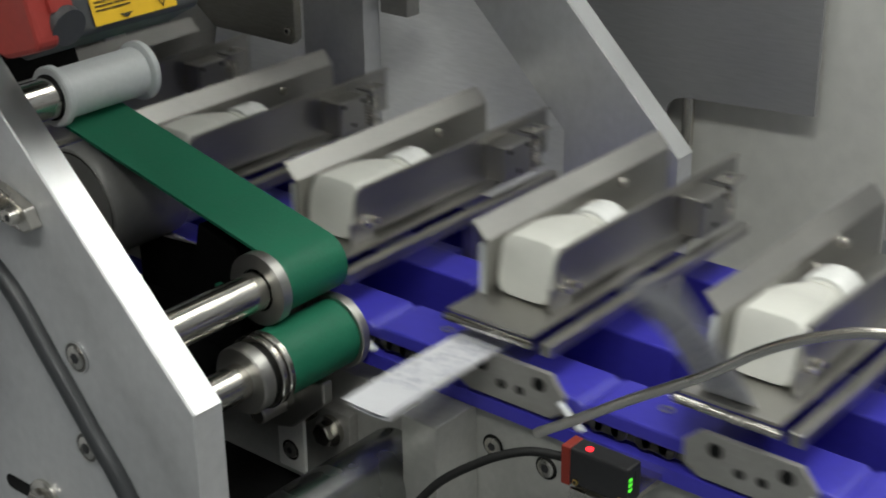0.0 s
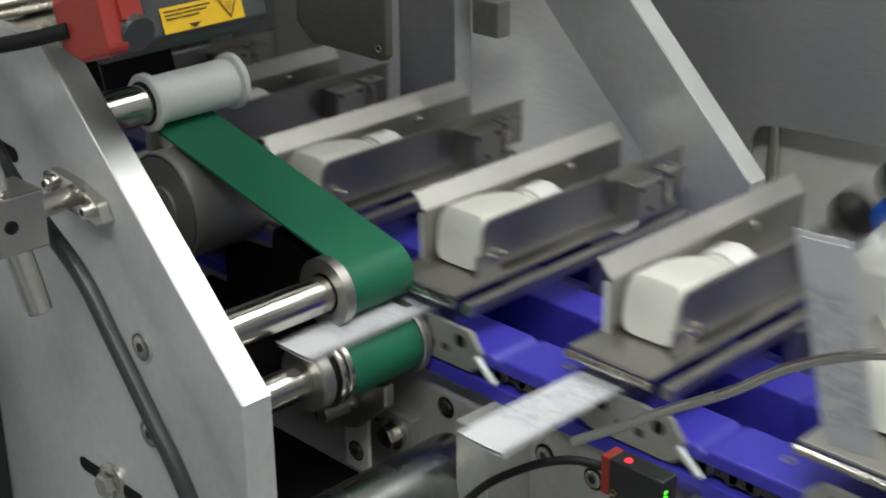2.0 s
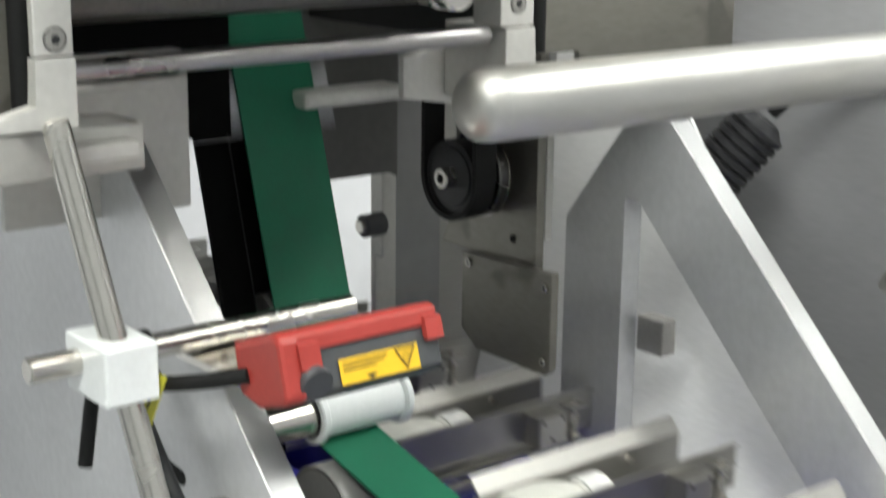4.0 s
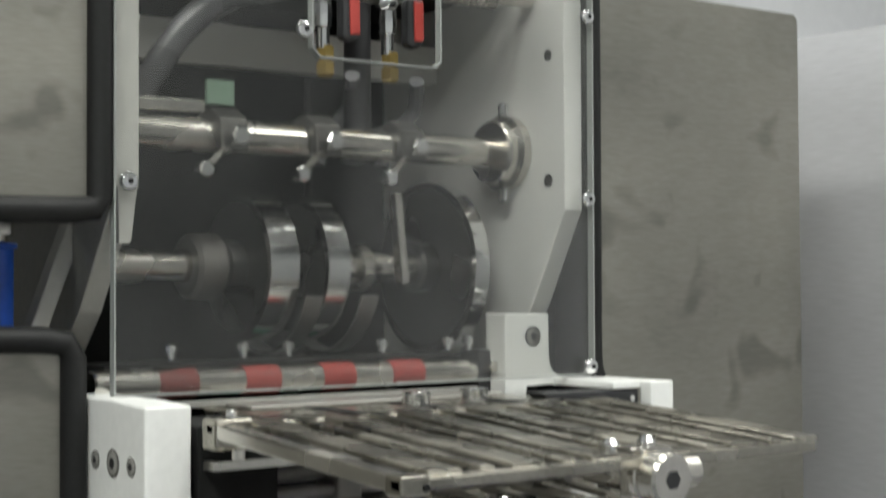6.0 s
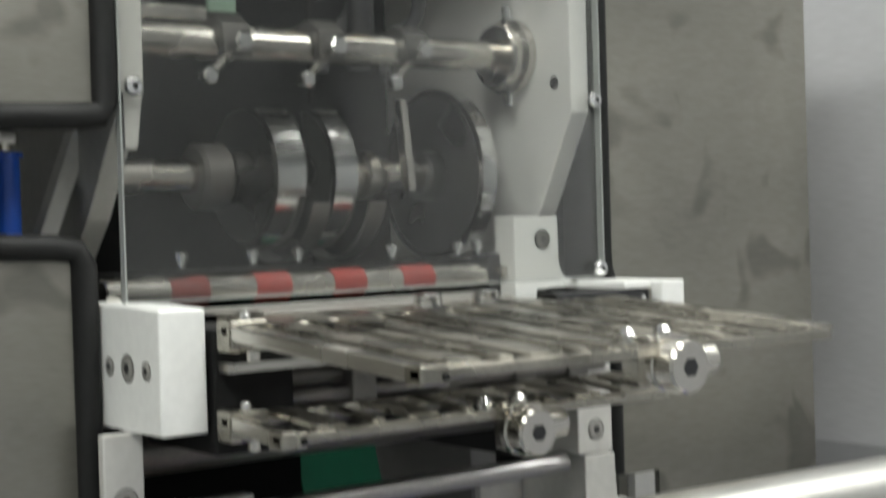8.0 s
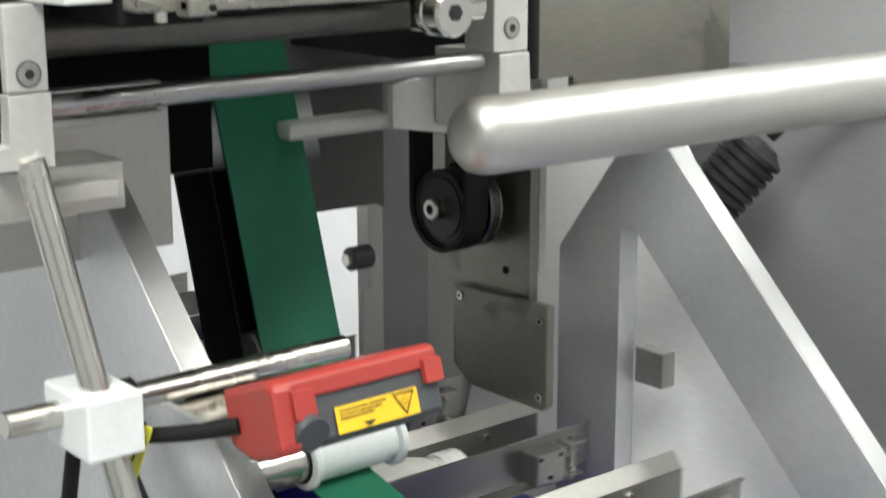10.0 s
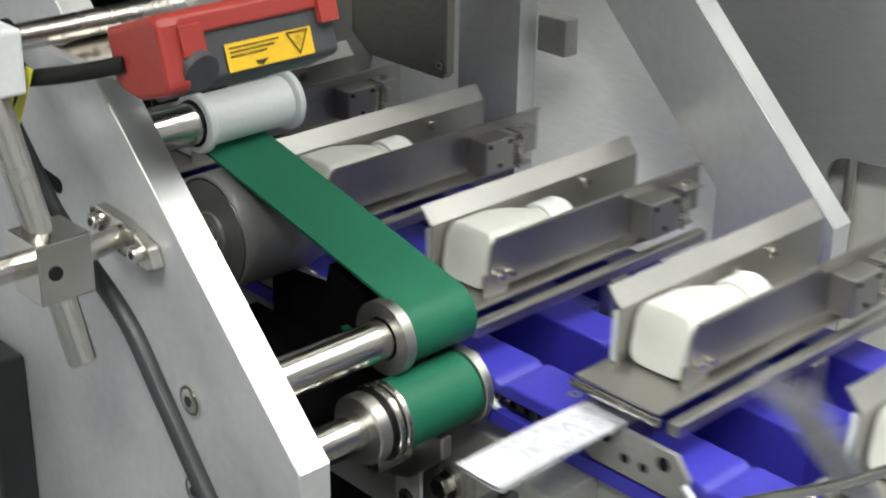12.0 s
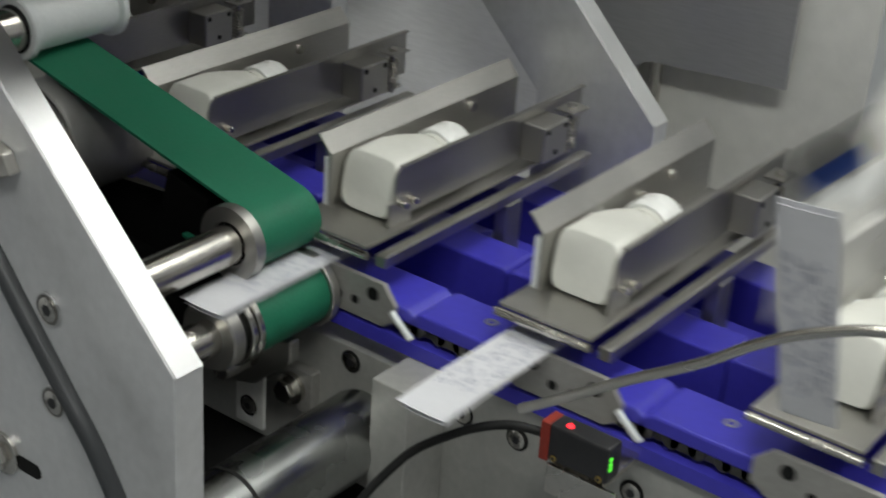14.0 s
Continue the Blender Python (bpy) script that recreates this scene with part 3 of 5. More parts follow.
# ---- laser bar-code scanner ----
t = thing("laser_scanner", "red and dark grey laser scanner with a yellow warning label", "scanner", (0.015, 0.06, 0.155))
part("body", prism([(0.0520, 0.1445), (0.0500, 0.1470), (0.0562, 0.1660), (0.0880, 0.1560), (0.0840, 0.1380), (0.0700, 0.1350)], -0.008, 0.0640, "x", 0.001), GREY, t, "dark grey housing")
part("top_shell", prism([(0.0538, 0.1640), (0.0560, 0.1712), (0.0600, 0.1722), (0.0910, 0.1610), (0.0890, 0.1545)], -0.0155, 0.0640, "x", 0.001), RED, t, "red plastic top shell")
part("end_cap", prism([(0.0500, 0.1440), (0.0484, 0.1475), (0.0552, 0.1708), (0.0600, 0.1716), (0.0900, 0.1600), (0.0850, 0.1400), (0.0700, 0.1375)], -0.0165, -0.006, "x", 0.002), RED, t, "red plastic end cap")
part("tab", prism([(0.0500, 0.1590), (0.0528, 0.1680), (0.0560, 0.1675), (0.0530, 0.1585)], 0.0555, 0.0643), RED, t, "red clip")
part("tab", prism([(0.0495, 0.1575), (0.0528, 0.1680), (0.0560, 0.1675), (0.0525, 0.1570)], -0.0085, 0.0015), RED, t, "red clip")
part("curve_panel", lathe((-0.002, 0.0485, 0.1505), (-0.002, 0.2, 0.196), [(0, 0.0075), (0.004, 0.0078)], 32), GREY, t, "rounded dark grey corner")
# label in the sloping front face


def on_face(x, s):
    """Point of the scanner's sloping front, s metres up from its lower edge."""
    return Vector((x, 0.0496 + s * 0.301, 0.1465 + s * 0.954)) + Vector((0, -0.954, 0.301)) * 0.0006


def face_quad(x0, x1, s0, s1, lift=0.0):
    bm = bmesh.new()
    n = Vector((0, -0.954, 0.301))
    a = [bm.verts.new(on_face(x, s) + n * (lift + h)) for h in (0, 0.0003) for x, s in ((x0, s0), (x1, s0), (x1, s1), (x0, s1))]
    for f in ((3, 2, 1, 0), (4, 5, 6, 7), (0, 1, 5, 4), (1, 2, 6, 5), (2, 3, 7, 6), (3, 0, 4, 7)):
        bm.faces.new([a[i] for i in f])
    return bm


lab = part("warning_label", face_quad(0.0108, 0.0512, 0.0012, 0.0118), YELLOW, t, "yellow laser warning label with black print")
for s, a, b in ((0.0098, 0.0125, 0.0180), (0.0098, 0.0186, 0.0262), (0.0098, 0.0268, 0.0352), (0.0082, 0.0125, 0.0210), (0.0082, 0.0217, 0.0330), (0.0066, 0.0125, 0.0195), (0.0066, 0.0201, 0.0290)):
    part("print_line", face_quad(a, b, s, s + 0.0005, 0.0004), PRINT, lab)
bm = bmesh.new()
n = Vector((0, -0.954, 0.301)) * 0.0009
tri = [(0.0385, 0.0112), (0.0495, 0.0112), (0.0440, 0.0020)]
c = (0.0440, 0.0081)
inner = [(c[0] + (a - c[0]) * 0.80, c[1] + (b - c[1]) * 0.80) for a, b in tri]
o = [bm.verts.new(on_face(a, b) + n) for a, b in tri]
q = [bm.verts.new(on_face(a, b) + n) for a, b in inner]
for i in range(3):
    bm.faces.new((o[i], o[(i + 1) % 3], q[(i + 1) % 3], q[i]))
part("warning_triangle", bm, PRINT, lab)
bm = bmesh.new()
for k in range(8):
    a = math.pi * k / 4
    v = [bm.verts.new(on_face(c[0] + r * math.cos(a + d), c[1] - 0.0006 + r * math.sin(a + d)) + n) for r, d in ((0.0002, 0), (0.0019, -0.1), (0.0019, 0.1))]
    bm.faces.new(v)
part("burst_sign", bm, PRINT, lab)
bm = bmesh.new()
v = [bm.verts.new(on_face(a, b) + n) for a, b in ((0.0225, 0.0036), (0.0290, 0.0036), (0.0257, 0.0016))]
bm.faces.new(v)
part("arrow_mark", bm, PRINT, lab)
part("mount_plate", box(-0.012, 0.03, 0.094, 0.152, 0.139, 0.1425), STEEL, t)
part("cable", tube(curve([(-0.0155, 0.078, 0.150), (-0.026, 0.100, 0.143), (-0.037, 0.130, 0.136), (-0.0405, 0.146, 0.1365), (-0.042, 0.1575, 0.142), (-0.046, 0.160, 0.130), (-0.050, 0.165, 0.09)]), 0.0034), BLACKRUB, t, "black signal cable", True)

# ---- rod stand that carries the scanner ----
t = thing("rod_stand", "polished steel rod stand with clamp blocks", "rod stand", (-0.062, 0.15, 0.25))
P = Vector((-0.062, 0.152, 0.250))
Q = Vector((-0.034, 0.088, 0.006))
part("upright_rod", rod(P, Q - (Q - P) * 0.08, 0.0060, 28), STEEL, t, "polished steel rod", True)
part("cross_bar", rod((-0.086, 0.139, 0.1490), (0.0790, 0.139, 0.1485), 0.0056, 28), STEEL, t, "polished steel cross bar", True)
d = (Q - P).normalized()
up = P + d * 0.107
part("clamp_block", box(up.x - 0.013, up.x + 0.012, up.y - 0.012, up.y + 0.026, up.z - 0.013, up.z + 0.013, 0.0015), NYLON, t, "white plastic clamp block")
part("cable_tie", ring((-0.0345, 0.139, 0.1490), (1, 0, 0), 0.0055, 0.0080, 0.0045), BLACKRUB, t)
lo = P + d * 0.1895
part("clamp_block", box(lo.x - 0.011, lo.x + 0.013, lo.y - 0.012, lo.y + 0.012, lo.z - 0.013, lo.z + 0.013, 0.0008), STEEL, t, "square steel clamp block")
part("clamp_screw", lathe((lo.x - 0.004, lo.y - 0.0122, lo.z), (lo.x - 0.004, -1, lo.z), [(0, 0.003), (0.0004, 0.003)], 20), DARK, t)
part("side_rod", rod((lo.x - 0.10, lo.y + 0.004, lo.z), (lo.x - 0.010, lo.y + 0.004, lo.z), 0.0055, 24), STEEL, t, "", True)
part("stub", rod((lo.x + 0.012, 0.100, 0.0690), (-0.003, 0.110, 0.0670), 0.0050, 24), STEEL, t, "", True)
fl = part("flange_plate", prism([(0.084, 0.060), (0.090, 0.057), (0.116, 0.059), (0.131, 0.066), (0.132, 0.073), (0.126, 0.0755), (0.106, 0.0740), (0.088, 0.068)], -0.006, -0.0003, "x", 0.0008), STEEL, t, "small steel flange on the side plate")
for y, z in ((0.0945, 0.0640), (0.1245, 0.0695)):
    socket_bolt(t, (-0.006, y, z), (-1, 0, 0), 0.0042, size=0.004)
t = thing("yellow_tag", "yellow printed cable tag hanging by the clamp", "tag", (-0.045, 0.14, 0.12))
part("tag", prism([(0.1225, 0.1440), (0.1110, 0.1440), (0.1270, 0.1170), (0.1365, 0.1170)], -0.0366, -0.0360), mat("lime label", (0.70, 0.66, 0.06), 0.5), t)
for k in range(3):
    part("print_line", prism([(0.1200 + k * 0.003, 0.1400 - k * 0.005), (0.1185 + k * 0.003, 0.1400 - k * 0.005), (0.1240 + k * 0.003, 0.1310 - k * 0.004), (0.1255 + k * 0.003, 0.1310 - k * 0.004)], -0.0370, -0.0367), PRINT, t)
part("tie", tube([(-0.036, 0.117, 0.1435), (-0.036, 0.128, 0.149), (-0.037, 0.139, 0.1545)], 0.0008, 8), BLACKRUB, t, "thin black tie")

# black cable down the side plate
t = thing("sensor_cable", "thick black cable hanging down the side plate", "cable", (-0.03, 0.05, 0.0))
part("cable", tube(curve([(-0.010, 0.215, 0.128), (-0.013, 0.180, 0.100), (-0.013, 0.161, 0.080), (-0.013, 0.146, 0.066), (-0.013, 0.124, 0.052), (-0.013, 0.095, 0.034), (-0.013, 0.0725, 0.008), (-0.013, 0.050, -0.0190), (-0.013, 0.029, -0.0450), (-0.013, 0.008, -0.085), (-0.013, -0.004, -0.14), (-0.013, -0.01, -0.2)]), 0.0040, 16), mat("black cable sheath", (0.035, 0.037, 0.04), 0.35, 0, 0.1, 20), t, "", True)

# black drive box on the side plate
t = thing("drive_box", "black drive box with bright screws on the side plate", "drive box", (-0.008, 0.26, -0.25))
part("box", box(-0.020, -0.0006, 0.2160, 0.300, -0.25, -0.0330, 0.0015), BLACKPL, t)
part("stud", rod((-0.020, 0.2280, -0.0480), (-0.034, 0.2280, -0.0480), 0.0050, 18), STEEL, t, "steel stud", True)
for y, z in ((0.2210, -0.0800), (0.2210, -0.1300)):
    part("screw", lathe((-0.0201, y, z), (-1, y, z), [(0, 0.0024), (0.0012, 0.0020)], 12), CHROME, t)

# ---- bent guide rod and optical sensor ----
t = thing("guide_rod", "bent stainless guide rod over the conveyor", "guide rod", (0.128, -0.3, -0.15))
part("rod", tube(curve([(0.1095, -0.0882, -0.0262), (0.1130, -0.1090, -0.0125), (0.1160, -0.1300, 0.0020), (0.1190, -0.1600, 0.0215), (0.1210, -0.1820, 0.0385), (0.1225, -0.2020, 0.0500), (0.1230, -0.2250, 0.0590), (0.1230, -0.2500, 0.0610), (0.1240, -0.2800, 0.0500), (0.1260, -0.3000, 0.0100), (0.1280, -0.3050, -0.1500)], 10), 0.0022, 20), mat("satin steel rod", (0.62, 0.60, 0.56), 0.30, 1.0, 0.04, 6), t, "", True)

t = thing("optical_sensor", "small black optical sensor with red and green status lights", "sensor", (0.135, -0.095, -0.062))
sx0, sx1, sy0, sy1, sz0, sz1 = 0.132, 0.143, -0.120, -0.087, -0.0615, -0.0435
part("housing", box(sx0, sx1, sy0, sy1, sz0, sz1, 0.0012), BLACKPL, t)
part("orange_frame", box(sx0 - 0.0008, sx1 - 0.001, sy1 - 0.0035, sy1 + 0.0010, sz0 - 0.0008, sz1 + 0.0005, 0.0005), ORANGE, t, "orange red end cap")
part("red_light", lathe((0.1365, -0.0975, sz1 - 0.0001), (0.1365, -0.0975, 1), [(0, 0.0019), (0.0006, 0.0015)], 18), LEDRED, t, "lit red light")
for dz in (0.0050, 0.0075, 0.0100):
    part("green_light", box(sx0 + 0.0010, sx0 + 0.0034, sy0 - 0.0005, sy0 + 0.0010, sz1 - dz - 0.0014, sz1 - dz, 0.0003), LEDGREEN, t, "lit green light")
part("lens_window", box(sx0 + 0.0060, sx0 + 0.0095, sy0 - 0.0003, sy0 + 0.0010, sz0 + 0.003, sz1 - 0.003, 0.0002), BLACKPL, t, "dark lens window")
for yy, zz in ((-0.1165, -0.0595), (-0.0935, -0.0595)):
    socket_bolt(t, (sx0, yy, zz), (-1, 0, 0), 0.0018, size=0.0008, material=BRASS)
part("bracket", box(sx0 + 0.002, 0.168, sy0 + 0.002, sy1 - 0.002, sz0 - 0.0045, sz0 - 0.0005, 0.0004), STEEL, t)
part("bracket_lip", box(sx0 - 0.001, sx0 + 0.001, sy0 - 0.006, sy1 - 0.004, sz0 - 0.016, sz0 - 0.0015, 0.0003), STEEL, t)
part("wire", tube(curve([(0.136, -0.086, -0.052), (0.128, -0.070, -0.051), (0.118, -0.050, -0.060), (0.105, -0.030, -0.078), (0.085, -0.015, -0.115), (0.07, -0.01, -0.19)]), 0.0021, 12), BLACKRUB, t, "thin black sensor lead", True)

# ---- folding unit above ----
PY = 0.1763          # front plane of the clear guard

# cabinets either side
def cabinet_left():
    t = thing("cabinet", "stained stainless cabinet with black rubber edge trim and a notch", "cabinet", (-0.2, PY, 0.24), "folding unit cabinets")
    zt, zb, xr, xl = 0.5690, 0.2450, -0.0560, -0.75
    n0, n1, nx = 0.3860, 0.4385, -0.1110
    arc = []
    for k in range(7):
        a = radians(90 + 90 * k / 6)
        arc.append((nx + 0.014 + 0.014 * math.cos(a), n1 - 0.014 + 0.014 * math.sin(a)))
    for k in range(7):
        a = radians(180 + 90 * k / 6)
        arc.append((nx + 0.014 + 0.014 * math.cos(a), n0 + 0.014 + 0.014 * math.sin(a)))
    poly = [(xl, zb), (xl, zt), (xr, zt), (xr, n1)] + arc + [(xr - 0.012, n0), (xr - 0.012, zb)]
    part("front_panel", prism(poly, PY, PY + 0.004, "y"), PANEL, t, "stained stainless front panel")
    part("top_panel", box(xl, xr, PY + 0.004, 0.60, zt - 0.003, zt), PANEL, t)
    part("side_panel", box(xr - 0.003, xr, PY + 0.10, 0.60, n1, zt - 0.003), PANEL, t)
    part("back_panel", box(xl, xr, 0.60, 0.603, zb, zt), DARK, t)
    part("bottom_panel", box(xl, xr - 0.012, PY + 0.004, 0.60, zb, zb + 0.003), PANEL, t)
    pts = [(xr + 0.0030, PY, zt + 0.001), (xr + 0.0030, PY, 0.50), (xr + 0.0030, PY, n1 + 0.006), (xr + 0.0005, PY, n1 + 0.0015), (xr - 0.008, PY, n1 + 0.0005)] + [(a, PY, b) for a, b in arc] + [(xr - 0.022, PY, n0 - 0.0005), (xr - 0.012, PY, n0 - 0.002), (xr - 0.0085, PY, n0 - 0.008), (xr - 0.0085, PY, 0.31), (xr - 0.0085, PY, zb)]
    part("rubber_trim", tube(pts, 0.0056, 12), BLACKRUB, t, "black rubber edge trim", True)
    part("rubber_trim", box(xr - 0.0125, xr - 0.0045, PY - 0.004, PY + 0.02, zb, n0 - 0.012, 0.001), BLACKRUB, t, "black rubber edge trim")
    return t


def cabinet_right():
    t = thing("cabinet", "stained stainless cabinet with black rubber edge trim", "cabinet", (0.3, PY, 0.24), "folding unit cabinets")
    zt, x0, x1 = 0.5665, 0.2300, 0.3895
    poly = [(x0, 0.2540), (x0, zt), (x1 - 0.003, zt), (x1, zt - 0.003), (x1 + 0.002, 0.2403), (0.2633, 0.2403), (0.2633, 0.2540)]
    part("front_panel", prism(poly, PY + 0.004, PY + 0.008, "y"), PANEL, t, "stained stainless front panel")
    part("side_panel", box(x1 - 0.002, x1 + 0.0005, PY + 0.008, 0.60, 0.242, zt - 0.002), PANEL, t)
    # Interior shade is in this side's near-black colour.
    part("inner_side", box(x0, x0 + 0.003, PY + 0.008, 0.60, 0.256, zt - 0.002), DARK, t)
    part("top_panel", box(x0, x1 - 0.003, PY + 0.008, 0.60, zt - 0.003, zt), PANEL, t)
    part("rubber_trim", tube([(0.2262, PY + 0.003, zt + 0.001), (0.2262, PY + 0.003, 0.45), (0.2262, PY + 0.003, 0.372), (0.2268, PY + 0.003, 0.364), (0.2300, PY + 0.003, 0.356), (0.2310, PY + 0.003, 0.346), (0.2310, PY + 0.003, 0.256)], 0.0040, 12), BLACKRUB, t, "black rubber edge trim", True)
    part("rubber_trim", box(0.2290, 0.2345, PY + 0.0, PY + 0.02, 0.255, 0.34, 0.001), BLACKRUB, t, "black rubber edge trim")
    return t


cabinet_left()
cabinet_right()

t = thing("folding_unit", "paper folding unit with grey cast side plates", "folding machine", (0.08, 0.2, 0.25))
# side plates of the unit
rp = [(PY + 0.002, 0.5665), (PY + 0.002, 0.4460), (0.205, 0.3960), (0.225, 0.372), (0.225, 0.345), (0.42, 0.345), (0.42, 0.5665)]
part("side_plate", prism(rp, 0.2050, 0.2170, "x", 0.0006), PLATEGREY, t, "grey cast side plate")
lp = [(PY + 0.002, 0.5665), (PY + 0.002, 0.4460), (0.215, 0.3960), (0.24, 0.372), (0.24, 0.345), (0.42, 0.345), (0.42, 0.5665)]
part("side_plate", prism(lp, -0.0455, -0.0350, "x", 0.0006), CAST, t, "grey cast side plate")
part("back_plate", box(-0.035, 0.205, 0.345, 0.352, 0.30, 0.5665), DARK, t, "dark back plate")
# Two plates added only to darken gaps that would show the bright wall.
part("dark_backing", box(-0.0525, 0.110, 0.300, 0.304, 0.205, 0.345), SHIELD, t)
part("gap_shade", box(0.2172, 0.2296, 0.215, 0.222, 0.345, 0.560), DARK, t)
part("cross_plate", box(-0.035, 0.205, 0.29, 0.300, 0.523, 0.545, 0.0006), CAST, t)
part("top_cover", box(-0.0040, 0.2040, 0.205, 0.46, 0.5780, 0.5830, 0.0006), CAST, t, "grey top cover sheet")
part("top_rail", box(-0.0455, 0.217, 0.250, 0.42, 0.5668, 0.5778), DARK, t)
for z, r in ((0.5281, 0.0030), (0.4620, 0.0034)):
    part("plate_hole", lathe((0.2049, 0.191, z), (-1, 0.191, z), [(0, r), (0.0003, r)], 20), DARK, t)
# posts and feet
part("post", box(-0.0703, -0.0529, 0.150, 0.1550, 0.2767, 0.3108, 0.0008), CAST, t, "grey post")
part("post_foot", prism([(-0.0874, 0.2464), (-0.0520, 0.2464), (-0.0520, 0.2760), (-0.0700, 0.2760), (-0.0700, 0.2560), (-0.0874, 0.2525)], 0.150, 0.1580, "y", 0.0006), CAST, t, "grey foot")
part("post", box(0.1790, 0.2015, 0.150, 0.172, 0.2745, 0.345, 0.0008), CAST, t, "grey post")
part("post_foot", prism([(0.1830, 0.2340), (0.2165, 0.2340), (0.2165, 0.2480), (0.2030, 0.2500), (0.2030, 0.2738), (0.1830, 0.2738)], 0.150, 0.20, "y", 0.0008), CAST, t, "grey stepped foot")
part("foot_web", prism([(0.1560, 0.2340), (0.2250, 0.2220), (0.2250, 0.2660), (0.1560, 0.2560)], 0.2005, 0.2050, "y", 0.0006), CAST, t, "grey cast web beside the foot")
for bx, bz in ((-0.0610, 0.2837), (0.1905, 0.2862)):
    part("counterbore", ring((bx, 0.1500, bz), (0, -1, 0), 0.0046, 0.0053, 0.0003), DRUM, t)
    socket_bolt(t, (bx, 0.1499, bz), (0, -1, 0), 0.0050, size=0.0006, material=LINKGREY)
part("base_plate", box(-0.12, -0.0065, 0.180, 0.215, 0.2190, 0.2400, 0.0008), CAST, t, "grey base plate")
part("rear_web", box(-0.05, 0.0500, 0.240, 0.244, 0.1830, 0.2515, 0.0006), CAST, t, "grey cast web behind the base")
part("base_plate", box(-0.0525, 0.0262, 0.202, 0.28, 0.2520, 0.2560, 0.0008), CAST, t, "grey base plate")
part("base_block", box(-0.0515, -0.0150, 0.168, 0.1795, 0.2270, 0.2345, 0.0008), CAST, t)
part("base_rail", box(0.160, 0.2318, 0.300, 0.32, 0.2136, 0.2239, 0.003), CAST, t)
part("cross_rod", rod((-0.0525, 0.160, 0.2690), (0.1785, 0.160, 0.2700), 0.0048, 28), mat("dull steel rod", (0.45, 0.44, 0.44), 0.32, 1.0, 0.08, 30), t, "dull steel cross rod", True)
part("feed_roller", rod((-0.0520, 0.215, 0.2920), (0.1790, 0.215, 0.2925), 0.0105, 32), mat("dull dark roller", (0.20, 0.19, 0.175), 0.42, 0.9, 0.15, 30), t, "dull steel roller", True)
part("feed_roller", rod((-0.0520, 0.205, 0.3130), (0.1790, 0.205, 0.3130), 0.0075, 32), DRUM, t, "", True)
part("bed_strip", box(-0.034, 0.1600, 0.1935, 0.1965, 0.3528, 0.3560, 0.0005), LINKGREY, t, "grey bed strip under the roller")
part("bed_lip", box(0.0150, 0.1560, 0.1690, 0.1930, 0.3528, 0.3545, 0.0004), LINKGREY, t, "dull steel lip")
part("bottom_strip", box(-0.0525, 0.0262, 0.203, 0.212, 0.2660, 0.2685), WHITEBLK, t)

# white block with three screws
part("white_block", prism([(0.1214, 0.3114), (0.1214, 0.3605), (0.1500, 0.3612), (0.2000, 0.3612), (0.2000, 0.3114), (0.1500, 0.3114)], -0.0585, -0.0383, "x", 0.0010), WHITEBLK, t, "white coated block")
for yy, r in ((0.1330, 0.0030), (0.1500, 0.0044), (0.1670, 0.0030)):
    part("counterbore", ring((-0.0585, yy, 0.3366), (-1, 0, 0), r * 1.12, r * 1.3, 0.0003, 24), DRUM, t)
    socket_bolt(t, (-0.0584, yy, 0.3366), (-1, 0, 0), r * 1.25, size=0.0007, material=LINKGREY)
# white L-bracket
L = [(0.1695, 0.3460), (0.1695, 0.3925), (0.1985, 0.3925), (0.1985, 0.3690)]
for k in range(6):
    a = radians(180 + 90 * k / 5)
    L.append((0.2070 + 0.0085 * math.cos(a), 0.3680 + 0.0085 * math.sin(a)))
L += [(0.2130, 0.3560), (0.1830, 0.3560), (0.1830, 0.3460)]
part("white_bracket", prism(L, 0.184, 0.200, "y", 0.0006), WHITEBLK, t, "white coated bracket")
part("counterbore", lathe((0.1877, 0.1839, 0.3808), (0.1877, -1, 0.3808), [(0, 0.0052), (0.0002, 0.0052)], 28), DARK, t)
socket_bolt(t, (0.1877, 0.1838, 0.3808), (0, -1, 0), 0.0050, size=0.0006)
part("bracket_top", box(0.2010, 0.2330, 0.138, 0.1845, 0.3555, 0.3590, 0.0005), WHITEBLK, t)
part("bracket_end", box(0.2190, 0.2345, 0.1300, 0.138, 0.3400, 0.3590, 0.0008), WHITEBLK, t, "white coated end block")
part("slide_bar", prism([(0.1560, 0.3555), (0.2190, 0.3550), (0.2190, 0.3470), (0.1640, 0.3485)], 0.139, 0.152, "y", 0.0008), BLACKPL, t, "black slide")
part("slide_rail", box(0.1480, 0.2190, 0.139, 0.146, 0.3405, 0.3465, 0.0006), SATIN, t, "grey slide rail")
for x in (0.168, 0.193, 0.214):
    part("slide_screw", lathe((x, 0.1388, 0.3505), (x, -1, 0.3505), [(0, 0.0018), (0.001, 0.0016)], 12), CHROME, t)
part("bearing_block", box(0.162, 0.178, 0.196, 0.212, 0.348, 0.374, 0.0008), BLACKPL, t)
part("spring_stud", rod((0.168, 0.190, 0.3655), (0.168, 0.200, 0.3655), 0.003, 14), STEEL, t)

